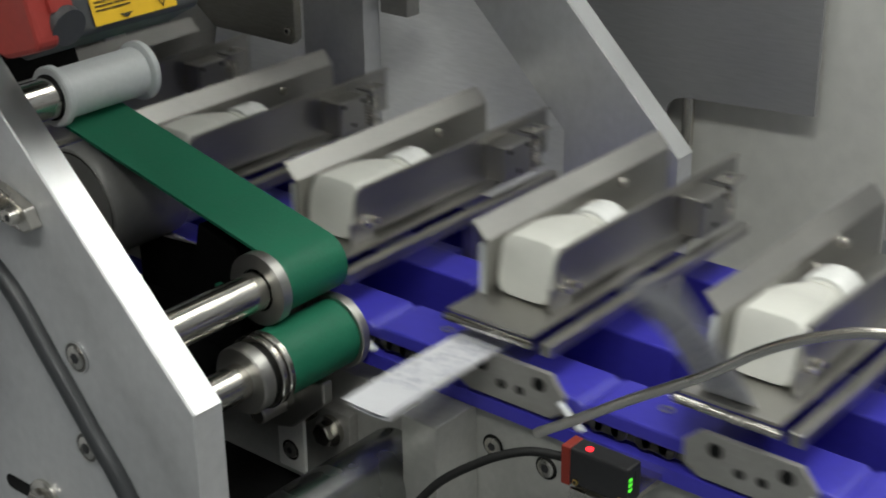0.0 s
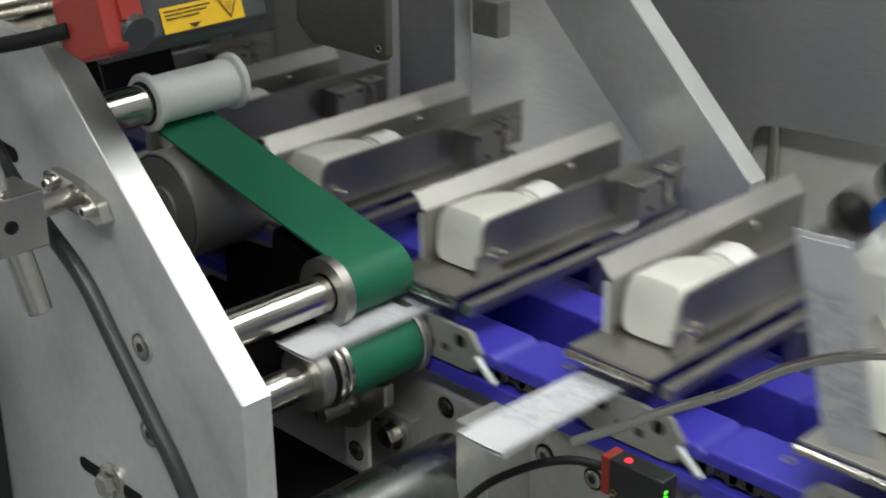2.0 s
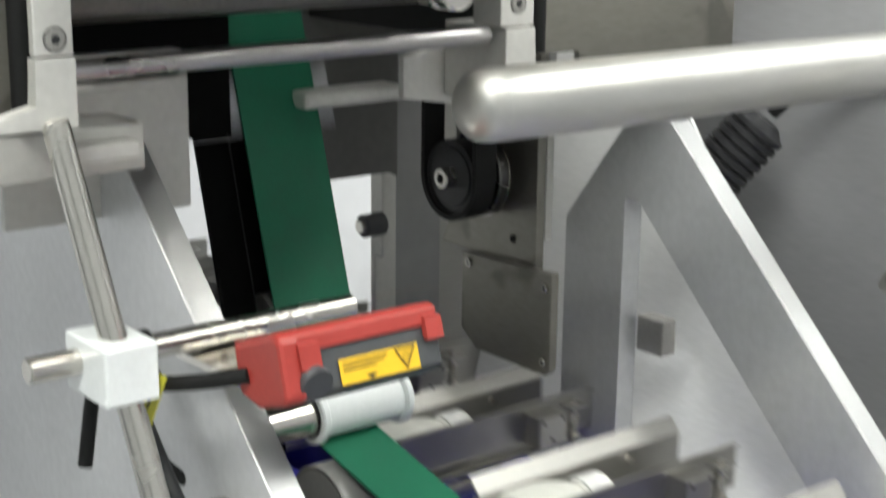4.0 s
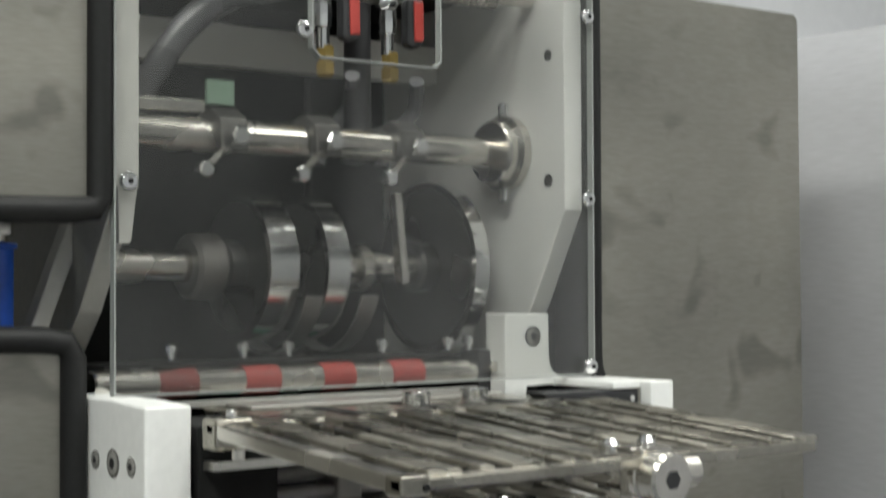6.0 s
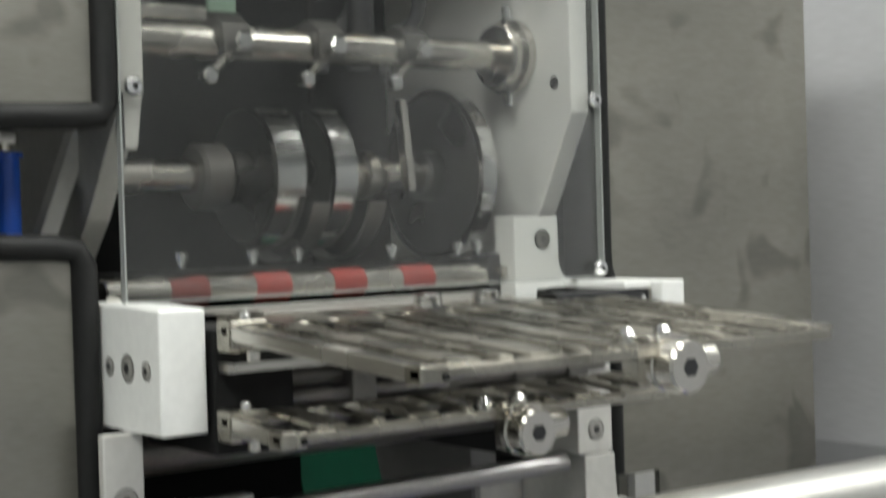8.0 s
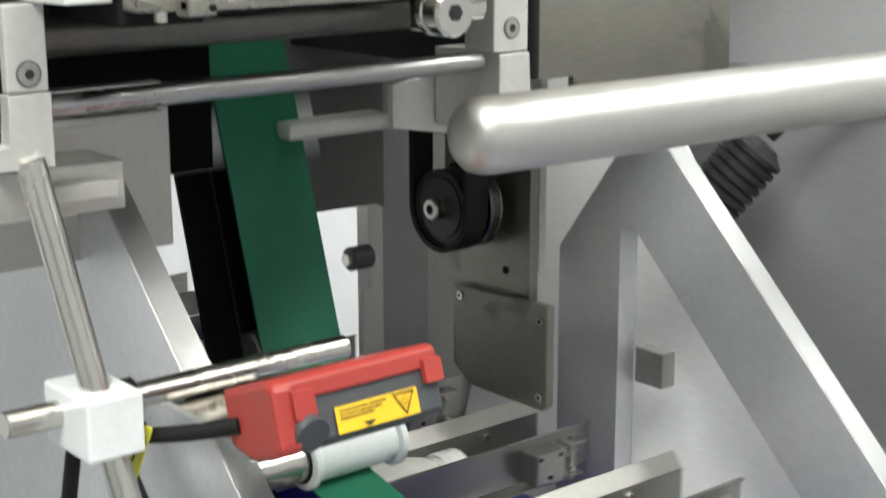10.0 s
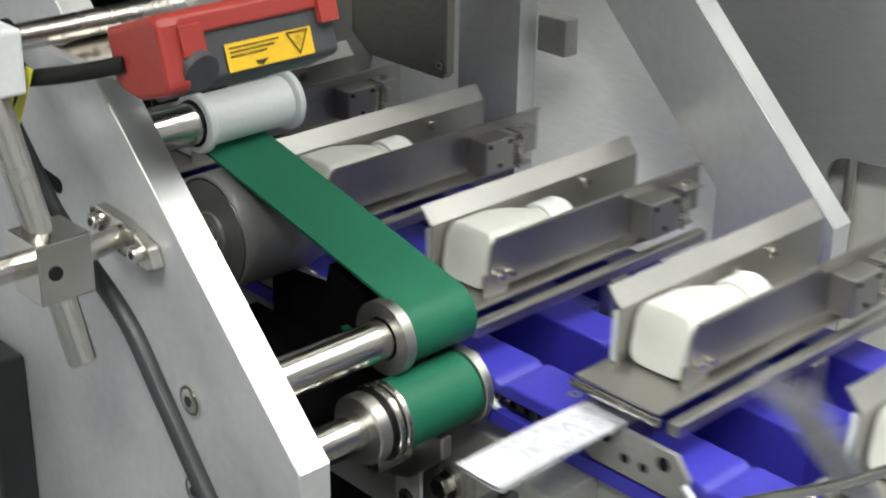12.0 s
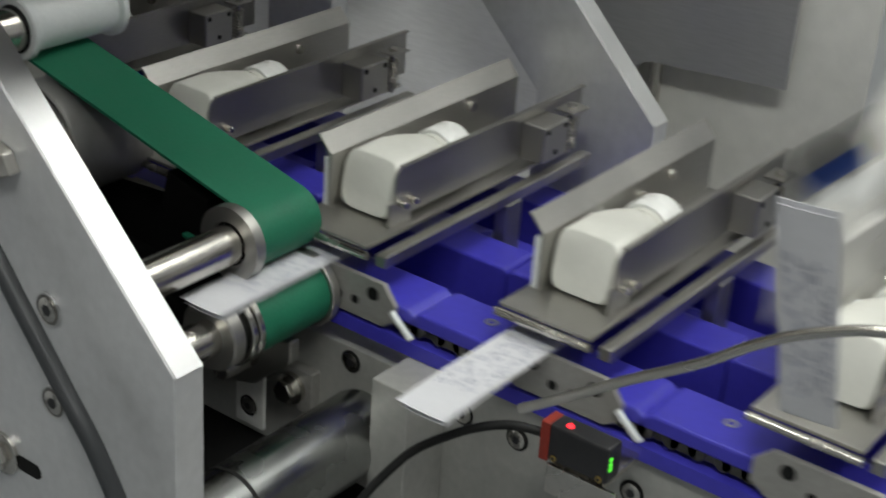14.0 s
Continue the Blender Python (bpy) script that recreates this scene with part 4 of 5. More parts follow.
# valve manifold, in the opening of the guard
mani = part("manifold", box(0.0865, 0.1427, 0.222, 0.246, 0.5552, 0.5745, 0.0016), CAST, t, "grey valve manifold block")
for x, z in ((0.1023, 0.5592), (0.1228, 0.5697)):
    socket_bolt(t, (x, 0.222, z), (0, -1, 0), 0.0030, size=0.0012)
for x in (0.0862, 0.1252):
    v = part("valve", rod((x, 0.224, 0.5475), (x, 0.224, 0.5250), 0.0036, 16), CHROME, t, "chromed stop valve", True)
    part("valve_body", lathe((x, 0.224, 0.5480), (x, 0.224, 0), [(0, 0.0046), (0.006, 0.0050), (0.012, 0.0046), (0.013, 0.0034)], 8), CHROME, v)
    part("tee", lathe((x - 0.0065, 0.224, 0.5525), (1, 0.224, 0.5525), [(0, 0.0030), (0.002, 0.0042), (0.009, 0.0042), (0.011, 0.0030)], 20), CHROME, v, "", True)
    lever = part("lever", prism([(x + 0.0045, 0.5300), (x + 0.0045, 0.5525), (x + 0.0070, 0.5545), (x + 0.0135, 0.5545), (x + 0.0150, 0.5525), (x + 0.0150, 0.5320), (x + 0.0120, 0.5285), (x + 0.0070, 0.5285)], 0.2120, 0.2190, "y", 0.0015), BLACKPL, v, "black valve lever")
    part("lever_face", prism([(x + 0.0085, 0.5315), (x + 0.0080, 0.5520), (x + 0.0140, 0.5522), (x + 0.0143, 0.5320)], 0.2112, 0.2150, "y", 0.0006), RED, v, "red lever face")
    part("brass_fitting", lathe((x + 0.0015, 0.224, 0.5272), (x + 0.0015, 0.224, 0), [(0, 0.0034), (0.001, 0.0048), (0.0065, 0.0048), (0.007, 0.0036), (0.0085, 0.0036), (0.009, 0.0050), (0.0145, 0.0050), (0.016, 0.0036)], 6), BRASS, t, "brass hose fitting")
part("manifold_hose", tube(curve([(0.0910, 0.236, 0.562), (0.066, 0.236, 0.5560), (0.040, 0.240, 0.5480), (0.022, 0.245, 0.5330), (0.008, 0.25, 0.5120), (-0.004, 0.255, 0.488), (-0.010, 0.27, 0.45)]), 0.0072, 16), mat("grey hose", (0.09, 0.09, 0.095), 0.3, 0, 0.1, 20), t, "dark grey suction hose", True)
part("manifold_stem", rod((0.112, 0.232, 0.552), (0.112, 0.232, 0.470), 0.0070, 20), BLACKPL, t, "", True)
for x in (0.105, 0.145):
    part("air_hose", tube(curve([(x, 0.226, 0.5135), (x + 0.008, 0.240, 0.500), (x, 0.25, 0.485), (x - 0.006, 0.25, 0.470)], 6), 0.004, 10), mat("smoky tube", (0.16, 0.16, 0.17), 0.25), t, "", True)
part("spacer", rod((-0.035, 0.197, 0.5570), (-0.018, 0.197, 0.5570), 0.0052, 20), STEEL, t, "", True)
part("spacer_cap", rod((-0.0185, 0.197, 0.5570), (-0.0145, 0.197, 0.5570), 0.0060, 20), STEEL, t, "", True)
part("spacer", rod((0.180, 0.205, 0.5590), (0.205, 0.205, 0.5590), 0.0045, 20), STEEL, t, "", True)
bm = bmesh.new()
tube([(0.148 + 0.032 * k / 160, 0.205 + 0.0052 * math.cos(k * 0.55), 0.5575 + 0.0052 * math.sin(k * 0.55)) for k in range(161)], 0.0009, 6, bm)
part("coil_spring", bm, STEEL, t, "", True)

# upper shaft with its stop collars
US = (0.225, 0.4785)
part("upper_shaft", rod((-0.035, *US), (0.204, *US), 0.0080, 32), STEEL, t, "polished steel shaft", True)
part("shaft_collar", lathe((0.192, *US), (1, *US), [(0, 0.010), (0, 0.0165), (0.002, 0.0175), (0.006, 0.0175), (0.008, 0.0205), (0.013, 0.0205)], 40), STEEL, t, "", True)
for dz in (0.024, -0.024):
    part("clamp_screw", rod((0.199, US[0] - 0.004, US[1] + dz * 0.8), (0.199, US[0] - 0.004, US[1] + dz * 1.1), 0.003, 14), CHROME, t)
for x in (0.0310, 0.0830, 0.1340):
    # Clamp steel kept dark: the top cover's shadow is in the colour.
    arm = part("gripper_arm", prism([(0.212, 0.471), (0.241, 0.474), (0.238, 0.489), (0.224, 0.492), (0.214, 0.486)], x - 0.0075, x + 0.0075, "x", 0.001), mat("clamp, shadow in colour", (0.10, 0.097, 0.092), 0.4, 0.7), t, "steel clamp, darkened for shadow under the cover")
    part("clamp_screw", lathe((x, 0.211, 0.4775), (x, -1, 0.4775), [(0, 0.0050), (0.004, 0.0050), (0.0055, 0.004)], 6), CHROME, arm)
    part("finger", tube([(x, 0.215, 0.475), (x - 0.010, 0.211, 0.468), (x - 0.0175, 0.210, 0.461)], 0.0016, 8), STEEL, arm)
    part("finger_tip", lathe((x - 0.0178, 0.214, 0.461), (x - 0.0178, -1, 0.461), [(0, 0.0035), (0.007, 0.0040), (0.008, 0.003)], 14), CHROME, arm)

part("flat_bar", box(-0.0345, 0.026, 0.233, 0.240, 0.4900, 0.4960, 0.0006), STEEL, t)
part("cam_arm", prism([(0.1395, 0.4560), (0.1440, 0.4560), (0.1490, 0.4120), (0.1485, 0.4080), (0.1440, 0.4080)], 0.238, 0.245, "y", 0.0008), STEEL, t, "flat steel cam arm")
part("guide_wire", rod((0.118, 0.290, 0.350), (0.118, 0.290, 0.520), 0.0022, 10), DARK, t)
for x in (0.058, 0.091):
    bm = bmesh.new()
    for k in range(14):
        a, b = radians(200 + 7 * k), radians(207 + 7 * k)
        prism([(0.262 + 0.043 * math.cos(a), 0.417 + 0.043 * math.sin(a)), (0.262 + 0.043 * math.cos(b), 0.417 + 0.043 * math.sin(b)), (0.262 + 0.0445 * math.cos(b), 0.417 + 0.0445 * math.sin(b)), (0.262 + 0.0445 * math.cos(a), 0.417 + 0.0445 * math.sin(a))], x + 0.016, x + 0.026, "x", 0, bm)
    part("paper_shroud", bm, DRUM, t, "curved steel paper guide")
part("paper_edge", box(0.0320, 0.0470, 0.243, 0.2452, 0.496, 0.508), mat("pale green paper", (0.16, 0.24, 0.18), 0.6), t, "pale green paper edge")
for x in (-0.008, 0.028, 0.052, 0.105, 0.145, 0.158):
    part("tension_screw", lathe((x, 0.200, 0.3745), (x, 0.200, 1), [(0, 0.0018), (0.0030, 0.0018), (0.0031, 0.0030), (0.0062, 0.0030), (0.0068, 0.002)], 8), CHROME, t)
# Blocks in DARK: the shade under the rollers is in their colour.
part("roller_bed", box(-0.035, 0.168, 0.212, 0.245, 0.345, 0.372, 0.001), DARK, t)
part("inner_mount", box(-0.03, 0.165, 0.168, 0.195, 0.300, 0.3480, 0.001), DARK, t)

# red-banded roller
roll = thing("feed_roller", "steel feed roller with four red rubber sleeves", "roller", (0.06, 0.2030, 0.3655))
part("roller", rod((-0.0455, 0.2030, 0.3640), (0.1660, 0.2030, 0.3630), 0.0066, 36), STEEL, roll, "polished steel roller", True)
for a, b in ((-0.0150, 0.0040), (0.0280, 0.0465), (0.0700, 0.0880), (0.1096, 0.1288)):
    part("red_sleeve", lathe((a, 0.2030, 0.3636), (1, 0.2030, 0.3636), [(0, 0.0060), (0, 0.0068), (b - a, 0.0068), (b - a, 0.0060)], 36), REDWORN if a < 0 else REDBAND, roll, "grimy dark red rubber sleeve" if a < 0 else "red rubber sleeve", True)

# main shaft with bright discs (turns)
MS = Vector((0.0, 0.262, 0.4170))
rotor = thing("disc_shaft", "steel shaft with bright rimmed discs in the folding unit", "shaft", (0.08, MS.y, MS.z))
part("shaft", rod((-0.034, MS.y, MS.z), (0.203, MS.y, MS.z), 0.0082, 36), STEEL, rotor, "polished steel shaft", True)
DISC = mat("dark disc face", (0.15, 0.147, 0.14), 0.3, 0.9, 0.2, 20, 0.1)
for x, w, r in ((0.058, 0.015, 0.0370), (0.091, 0.012, 0.0370), (0.176, 0.008, 0.0470)):
    dsc = part("disc", lathe((x, MS.y, MS.z), (1, MS.y, MS.z), [(0, r - 0.002), (w, r - 0.002)], 56), DISC, rotor, "dark disc face", True)
    part("rim", ring((x - 0.0005, MS.y, MS.z), (1, 0, 0), r - 0.004, r, w + 0.001, 64), CHROME, dsc, "bright polished rim", True)
    part("hub", rod((x - 0.010, MS.y, MS.z), (x + w + 0.010, MS.y, MS.z), 0.0135, 32), DISC, dsc, "", True)
part("hub_collar", rod((0.030, MS.y, MS.z), (0.047, MS.y, MS.z), 0.0165, 36), DRUM, rotor, "dull steel hub collar", True)
part("hub_collar", rod((0.127, MS.y, MS.z), (0.136, MS.y, MS.z), 0.0125, 36), STEEL, rotor, "steel hub collar", True)
part("set_screw", rod((0.132, MS.y - 0.0079, MS.z), (0.132, MS.y - 0.0095, MS.z), 0.002, 10), DARK, rotor)
part("set_screw", rod((0.020, MS.y - 0.0079, MS.z), (0.020, MS.y - 0.0095, MS.z), 0.002, 10), DARK, rotor)

# clear guard with the cut-out at its top
t = thing("guard_panel", "clear acrylic guard panel with a cut-out and button screws", "guard", (0.085, PY, 0.361))
gp = [(-0.0478, 0.3612), (-0.0478, 0.5660), (0.0490, 0.5660), (0.0490, 0.5160), (0.0530, 0.5120), (0.1180, 0.5120), (0.1213, 0.5150), (0.1213, 0.5670), (0.2195, 0.5670), (0.2195, 0.3660), (0.2150, 0.3606)]
pane = part("pane", prism(gp, PY - 0.004, PY, "y"), ACRYL, t, "clear acrylic sheet")
pane.visible_shadow = False
EDGE = mat("frosted sheet edge", (0.27, 0.28, 0.27), 0.35, 0.0, 0.05, 30)
for a, b in zip(gp, gp[1:] + gp[:1]):
    d = (Vector((b[0], 0, b[1])) - Vector((a[0], 0, a[1])))
    n = Vector((-d.z, 0, d.x)).normalized() * 0.00035
    bm = bmesh.new()
    vs = [bm.verts.new((p[0] + s * n.x, y, p[1] + s * n.z)) for y in (PY - 0.0041, PY + 0.0001) for p in (a, b) for s in (-1, 1)]
    for f in ((0, 1, 3, 2), (4, 6, 7, 5), (0, 4, 5, 1), (2, 3, 7, 6), (0, 2, 6, 4), (1, 5, 7, 3)):
        bm.faces.new([vs[i] for i in f])
    part("sheet_edge", bm, EDGE, t)
for x, z in ((-0.0425, 0.5469), (-0.0420, 0.4513), (0.2152, 0.5466), (0.2152, 0.4516), (0.0440, 0.5235), (0.2165, 0.3650)):
    b = part("button_screw", lathe((x, PY - 0.0041, z), (x, -1, z), [(0, 0.0042), (0.0012, 0.0041), (0.0024, 0.0032), (0.0028, 0.0018)], 20), CHROME, t, "", True)
    part("socket", lathe((x, PY - 0.0069, z), (x, -1, z), [(0, 0.0013), (0.0002, 0.0013)], 6), DARK, b)
part("front_strip", box(-0.0455, -0.0352, PY + 0.0002, PY + 0.0019, 0.4490, 0.5655), CAST, t, "grey mounting strip")
part("lower_strip", prism([(-0.0445, 0.4485), (-0.0360, 0.4485), (-0.0385, 0.4270), (-0.0395, 0.4255), (-0.0440, 0.4255)], PY + 0.0002, PY + 0.006, "y"), CAST, t, "grey mounting strip")

# blue air cylinder in the notch
t = thing("air_cylinder", "blue air cylinder with a metal nut in the cabinet notch", "cylinder", (-0.0820, 0.215, 0.40))
part("barrel", rod((-0.0820, 0.215, 0.3720), (-0.0820, 0.215, 0.4240), 0.0066, 24), BLUEPIPE, t, "blue barrel", True)
part("collar", rod((-0.0820, 0.215, 0.4235), (-0.0820, 0.215, 0.4260), 0.0082, 24), BLUEPIPE, t)
part("stem", rod((-0.0820, 0.215, 0.4260), (-0.0820, 0.215, 0.4300), 0.0040, 16), STEEL, t)
part("nut", lathe((-0.0820, 0.215, 0.4295), (-0.0820, 0.215, 1), [(0, 0.0066), (0.0055, 0.0066)], 6), STEEL, t)
t = thing("notch_stay", "slanted grey stay inside the cabinet notch", "stay", (-0.06, 0.23, 0.38))
part("stay", prism([(-0.0720, 0.3700), (-0.0640, 0.3700), (-0.0400, 0.4320), (-0.0460, 0.4400)], 0.222, 0.232, "y", 0.0006), CAST, t)

# ---- two pull-out collecting trays ----


def tray(x0, x1, y0, y1, z0, z1, bars, knob, label):
    """Slotted tray: side tube, front and rear bar, long slats; z0 at the front, z1 at the rear."""
    t = thing("collecting_tray", label, "tray", (knob[0], y1, z1), "collecting trays")
    zz = lambda y: z0 + (z1 - z0) * (y - y0) / (y1 - y0)
    def beam(xa, xb, ya, yb, lo, hi, name, material, label=""):
        """Bar that follows the tray's slope, with softened edges."""
        bm = box(xa, xb, ya, yb, 0, 1)
        for v in bm.verts:
            v.co.z = zz(v.co.y) + (lo if v.co.z < 0.5 else hi)
        bmesh.ops.bevel(bm, geom=bm.edges[:], offset=0.0008, segments=2, affect="EDGES", profile=0.5)
        part(name, bm, material, t, label)

    beam(x0 - 0.0035, x0 + 0.0040, y0, y1, -0.0036, 0.0024, "side_bar", STEEL, "bright square side bar")
    beam(x0 - 0.004, x1, y0 - 0.003, y0 + 0.003, -0.0026, 0.0016, "front_bar", TRAYSTEEL)
    beam(x0 - 0.004, x1, y1 - 0.006, y1, -0.0022, 0.0022, "rear_bar", TRAYSTEEL)
    for k in range(bars):
        x = x0 + (x1 - x0) * (k + 1) / bars
        w = 0.0030 if k % 2 else 0.0072
        beam(x - w, x + w, y0 + 0.002, y1, 0.0004, 0.0028, "slat", TRAYSTEEL)
    block = part("corner_block", box(x0 - 0.004, x0 + 0.013, y1 - 0.008, y1 + 0.004, z1 - 0.0085, z1 + 0.0040, 0.0012), TRAYSTEEL, t, "steel corner block")
    part("block_screw", lathe((x0 + 0.006, y1 - 0.002, z1 + 0.004), (x0 + 0.006, y1 - 0.002, 1), [(0, 0.0022), (0.0022, 0.0022), (0.003, 0.0014)], 14), CHROME, block, "", True)
    part("block_screw", lathe((x0 + 0.008, y1 - 0.004, z1 - 0.0085), (x0 + 0.008, y1 - 0.004, -1), [(0, 0.0028), (0.004, 0.0028)], 12), STEEL, block)
    part("corner_block", box(x0 - 0.0040, x0 + 0.0075, y0 - 0.0040, y0 + 0.0065, z0 - 0.0046, z0 + 0.0026, 0.0012), TRAYSTEEL, t)
    part("end_screw", lathe((x0 + 0.0055, y0 - 0.0041, z0 - 0.0015), (x0 + 0.0055, -1, z0 - 0.0015), [(0, 0.0014), (0.0006, 0.0012)], 10), DARK, t)
    kx, ky, kz = knob
    part("slide_block", box(kx - 0.006, kx + 0.010, ky + 0.010, ky + 0.022, kz - 0.008, kz + 0.011, 0.001), STEEL, t)
    kn = part("knob", lathe((kx, ky, kz), (kx, 1, kz), [(0, 0.0040), (0, 0.0088), (0.0012, 0.0098), (0.008, 0.0098), (0.0085, 0.0090), (0.0100, 0.0090), (0.0105, 0.0098), (0.0135, 0.0098)], 36), STEEL, t, "knurled steel knob", True)
    part("socket", lathe((kx, ky - 0.0001, kz), (kx, -1, kz), [(0, 0.0036), (0.0002, 0.0036)], 6), BLACKPL, kn)
    part("side_screw", rod((kx + 0.012, ky + 0.012, kz + 0.001), (kx + 0.022, ky + 0.012, kz + 0.001), 0.0062, 24), STEEL, t, "", True)
    for dx in (-0.012, 0.006):
        part("stud", lathe((kx + dx, ky + 0.020, kz + 0.008), (kx + dx, ky + 0.02, 1), [(0, 0.0032), (0.004, 0.0036), (0.006, 0.002)], 16), CHROME, t, "", True)
    return t


UPPER = tray(-0.033, 0.164, -0.017, 0.112, 0.3435, 0.3520, 11, (0.0757, -0.0287, 0.3372), "upper slotted steel paper tray with a knurled knob")
tray(-0.034, 0.160, 0.070, 0.112, 0.3140, 0.3170, 9, (0.0753, 0.0560, 0.3057), "lower slotted steel paper tray with a knurled knob")
part("rear_bed", box(0.004, 0.165, 0.1135, 0.1960, 0.3490, 0.3525, 0.0005), TRAYSTEEL, UPPER, "tarnished steel rear bed")
for x in (0.040, 0.085, 0.130):
    part("bed_slot", box(x, x + 0.010, 0.116, 0.166, 0.3524, 0.3528), DARK, UPPER)
for x, y in ((0.087, 0.146), (0.120, 0.146)):
    part("round_foot", lathe((x, y, 0.3530), (x, y, 1), [(0, 0.0065), (0.0055, 0.0068), (0.0062, 0.006)], 28), CHROME, UPPER, "chromed round foot", True)
t = thing("tray_support", "flat steel tray support bar on the folding unit", "support bar", (0.05, 0.118, 0.33))
part("bar", box(-0.034, 0.185, 0.112, 0.120, 0.335, 0.3385), STEEL, t)
# DARK here gives the shaded space behind the trays.
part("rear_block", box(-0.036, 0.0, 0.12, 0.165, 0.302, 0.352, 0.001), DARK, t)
for y, z, r in ((0.126, 0.3405, 0.0034), (0.134, 0.3290, 0.0042), (0.127, 0.3215, 0.0028), (0.142, 0.3120, 0.0046)):
    part("guide_rod", rod((-0.030, y, z), (0.175, y, z), r, 16), DRUM, t, "dull steel guide rod", True)
for x in (0.030, 0.074, 0.118, 0.150):
    part("guide_block", box(x, x + 0.012, 0.122, 0.140, 0.316, 0.3420, 0.0010), DRUM, t, "dull steel guide block")

# ---- polished grab bar in front ----
t = thing("grab_bar", "thick polished stainless tube with a rounded end", "tube", (0.4, 0.06, 0.25))
A, B = Vector((0.0915, 0.0724, 0.2520)), Vector((0.75, 0.028, 0.2560))
n = (B - A).length
BAR = mat("brushed bar", (0.62, 0.61, 0.58), 0.40, 1.0, 0.05, 8, 0.06, (1, 14, 14))
part("end_cap", lathe(A, B, [(0, 0.004), (0.0006, 0.0085), (0.0022, 0.0122), (0.0052, 0.0150), (0.0090, 0.0162), (0.0140, 0.0167)], 56), BAR, t, "rounded end cap", True)
part("tube", lathe(A + (B - A) * (0.0140 / n), B, [(0, 0.0167), (n - 0.0140, 0.0167)], 56), BAR, t, "", True)

# ---- belt pulley on its plate ----
t = thing("pulley_unit", "black double belt pulley on a steel mounting plate", "pulley", (0.3, 0.3, 0.1))
part("plate", prism([(0.2420, 0.0400), (0.2460, 0.0360), (0.3150, 0.0360), (0.3310, 0.0480), (0.3310, 0.1005), (0.2420, 0.1040)], 0.3055, 0.312, "x", 0.0008), PANEL, t, "stained steel mounting plate")
for y, z in ((0.3225, 0.0950), (0.2470, 0.0940), (0.2470, 0.0450)):
    socket_bolt(t, (0.3054, y, z), (-1, 0, 0), 0.0034, size=0.002)
PC = (0.3100, 0.1585)


def loop(r0, r1, top, x0, x1):
    """Belt loop round the pulley, its two runs going up to a height."""
    outer = [(PC[0] + r1 * math.cos(math.pi * (1 + k / 24)), PC[1] + r1 * math.sin(math.pi * (1 + k / 24))) for k in range(25)]
    inner = [(PC[0] + r0 * math.cos(math.pi * (2 - k / 24)), PC[1] + r0 * math.sin(math.pi * (2 - k / 24))) for k in range(25)]
    poly = [(PC[0] - r1, top)] + outer + [(PC[0] + r1, top), (PC[0] + r0, top)] + inner + [(PC[0] - r0, top)]
    bm = bmesh.new()
    lo = [bm.verts.new((x0, a, b)) for a, b in poly]
    hi = [bm.verts.new((x1, a, b)) for a, b in poly]
    n = len(poly)
    half = n // 2
    for i in range(half - 1):
        for row, flip in ((lo, 0), (hi, 1)):
            bm.faces.new((row[i], row[i + 1], row[n - 2 - i], row[n - 1 - i]))
    for i in range(n):
        bm.faces.new((lo[i], lo[(i + 1) % n], hi[(i + 1) % n], hi[i]))
    return bm


part("drive_belt", loop(0.0245, 0.0280, 0.262, 0.2752, 0.2920), BLACKRUB, t, "black toothed drive belt", True)
wh = part("wheel", lathe((0.2775, *PC), (1, *PC), [(0, 0.019), (0.0012, 0.0195), (0.0012, 0.0225), (0, 0.0232), (0, 0.0242), (0.0125, 0.0242)], 44), BLACKPL, t, "black pulley wheel", True)
part("wheel_bolt", lathe((0.2785, *PC), (-1, *PC), [(0, 0.0068), (0.0085, 0.0068), (0.0095, 0.006)], 24), STEEL, wh, "steel cap bolt", True)
part("socket", lathe((0.2690, *PC), (-1, *PC), [(0, 0.0034), (0.0002, 0.0034)], 6), DARK, wh)
whb = part("wheel", lathe((0.2960, *PC), (1, *PC), [(0, 0.012), (0, 0.0270), (0.0010, 0.0278), (0.0080, 0.0278)], 48), mat("burnished dark steel", (0.16, 0.155, 0.15), 0.3, 0.9, 0.15, 30), t, "dark steel pulley wheel", True)
part("rim", ring((0.3030, *PC), (1, 0, 0), 0.0270, 0.0284, 0.0014, 48), STEEL, whb, "bright rim", True)
part("bracket", prism([(0.2660, 0.1000), (0.3620, 0.1010), (0.3480, 0.1300), (0.3480, 0.2500), (0.2660, 0.2500)], 0.313, 0.32, "x", 0.0006), PANEL, t, "stained steel bracket plate")
part("bracket_screw", lathe((0.3129, 0.2880, 0.1170), (-1, 0.2880, 0.1170), [(0, 0.0026), (0.0006, 0.0026)], 12), DARK, t)
part("side_strip", box(0.3300, 0.3360, 0.2760, 0.2960, 0.1150, 0.250, 0.0006), CAST, t, "grey strip")

t = thing("frame_post", "grey frame post with a small black roller", "post", (0.26, 0.5, 0.08))
part("post", prism([(0.3130, -0.12), (0.3320, -0.12), (0.3320, 0.30), (0.3130, 0.30)], 0.4400, 0.446, "y", 0.0008), CAST, t, "grey post")
part("flange", prism([(0.3120, 0.0740), (0.3230, 0.0740), (0.3230, 0.1310), (0.3190, 0.1370), (0.3120, 0.1380)], 0.4300, 0.4395, "y", 0.001), CAST, t, "pale upright flange")
part("roller_bolt", rod((0.2940, 0.4300, 0.1000), (0.3120, 0.4300, 0.1000), 0.0085, 24), GREY, t, "dark grey stub roller", True)
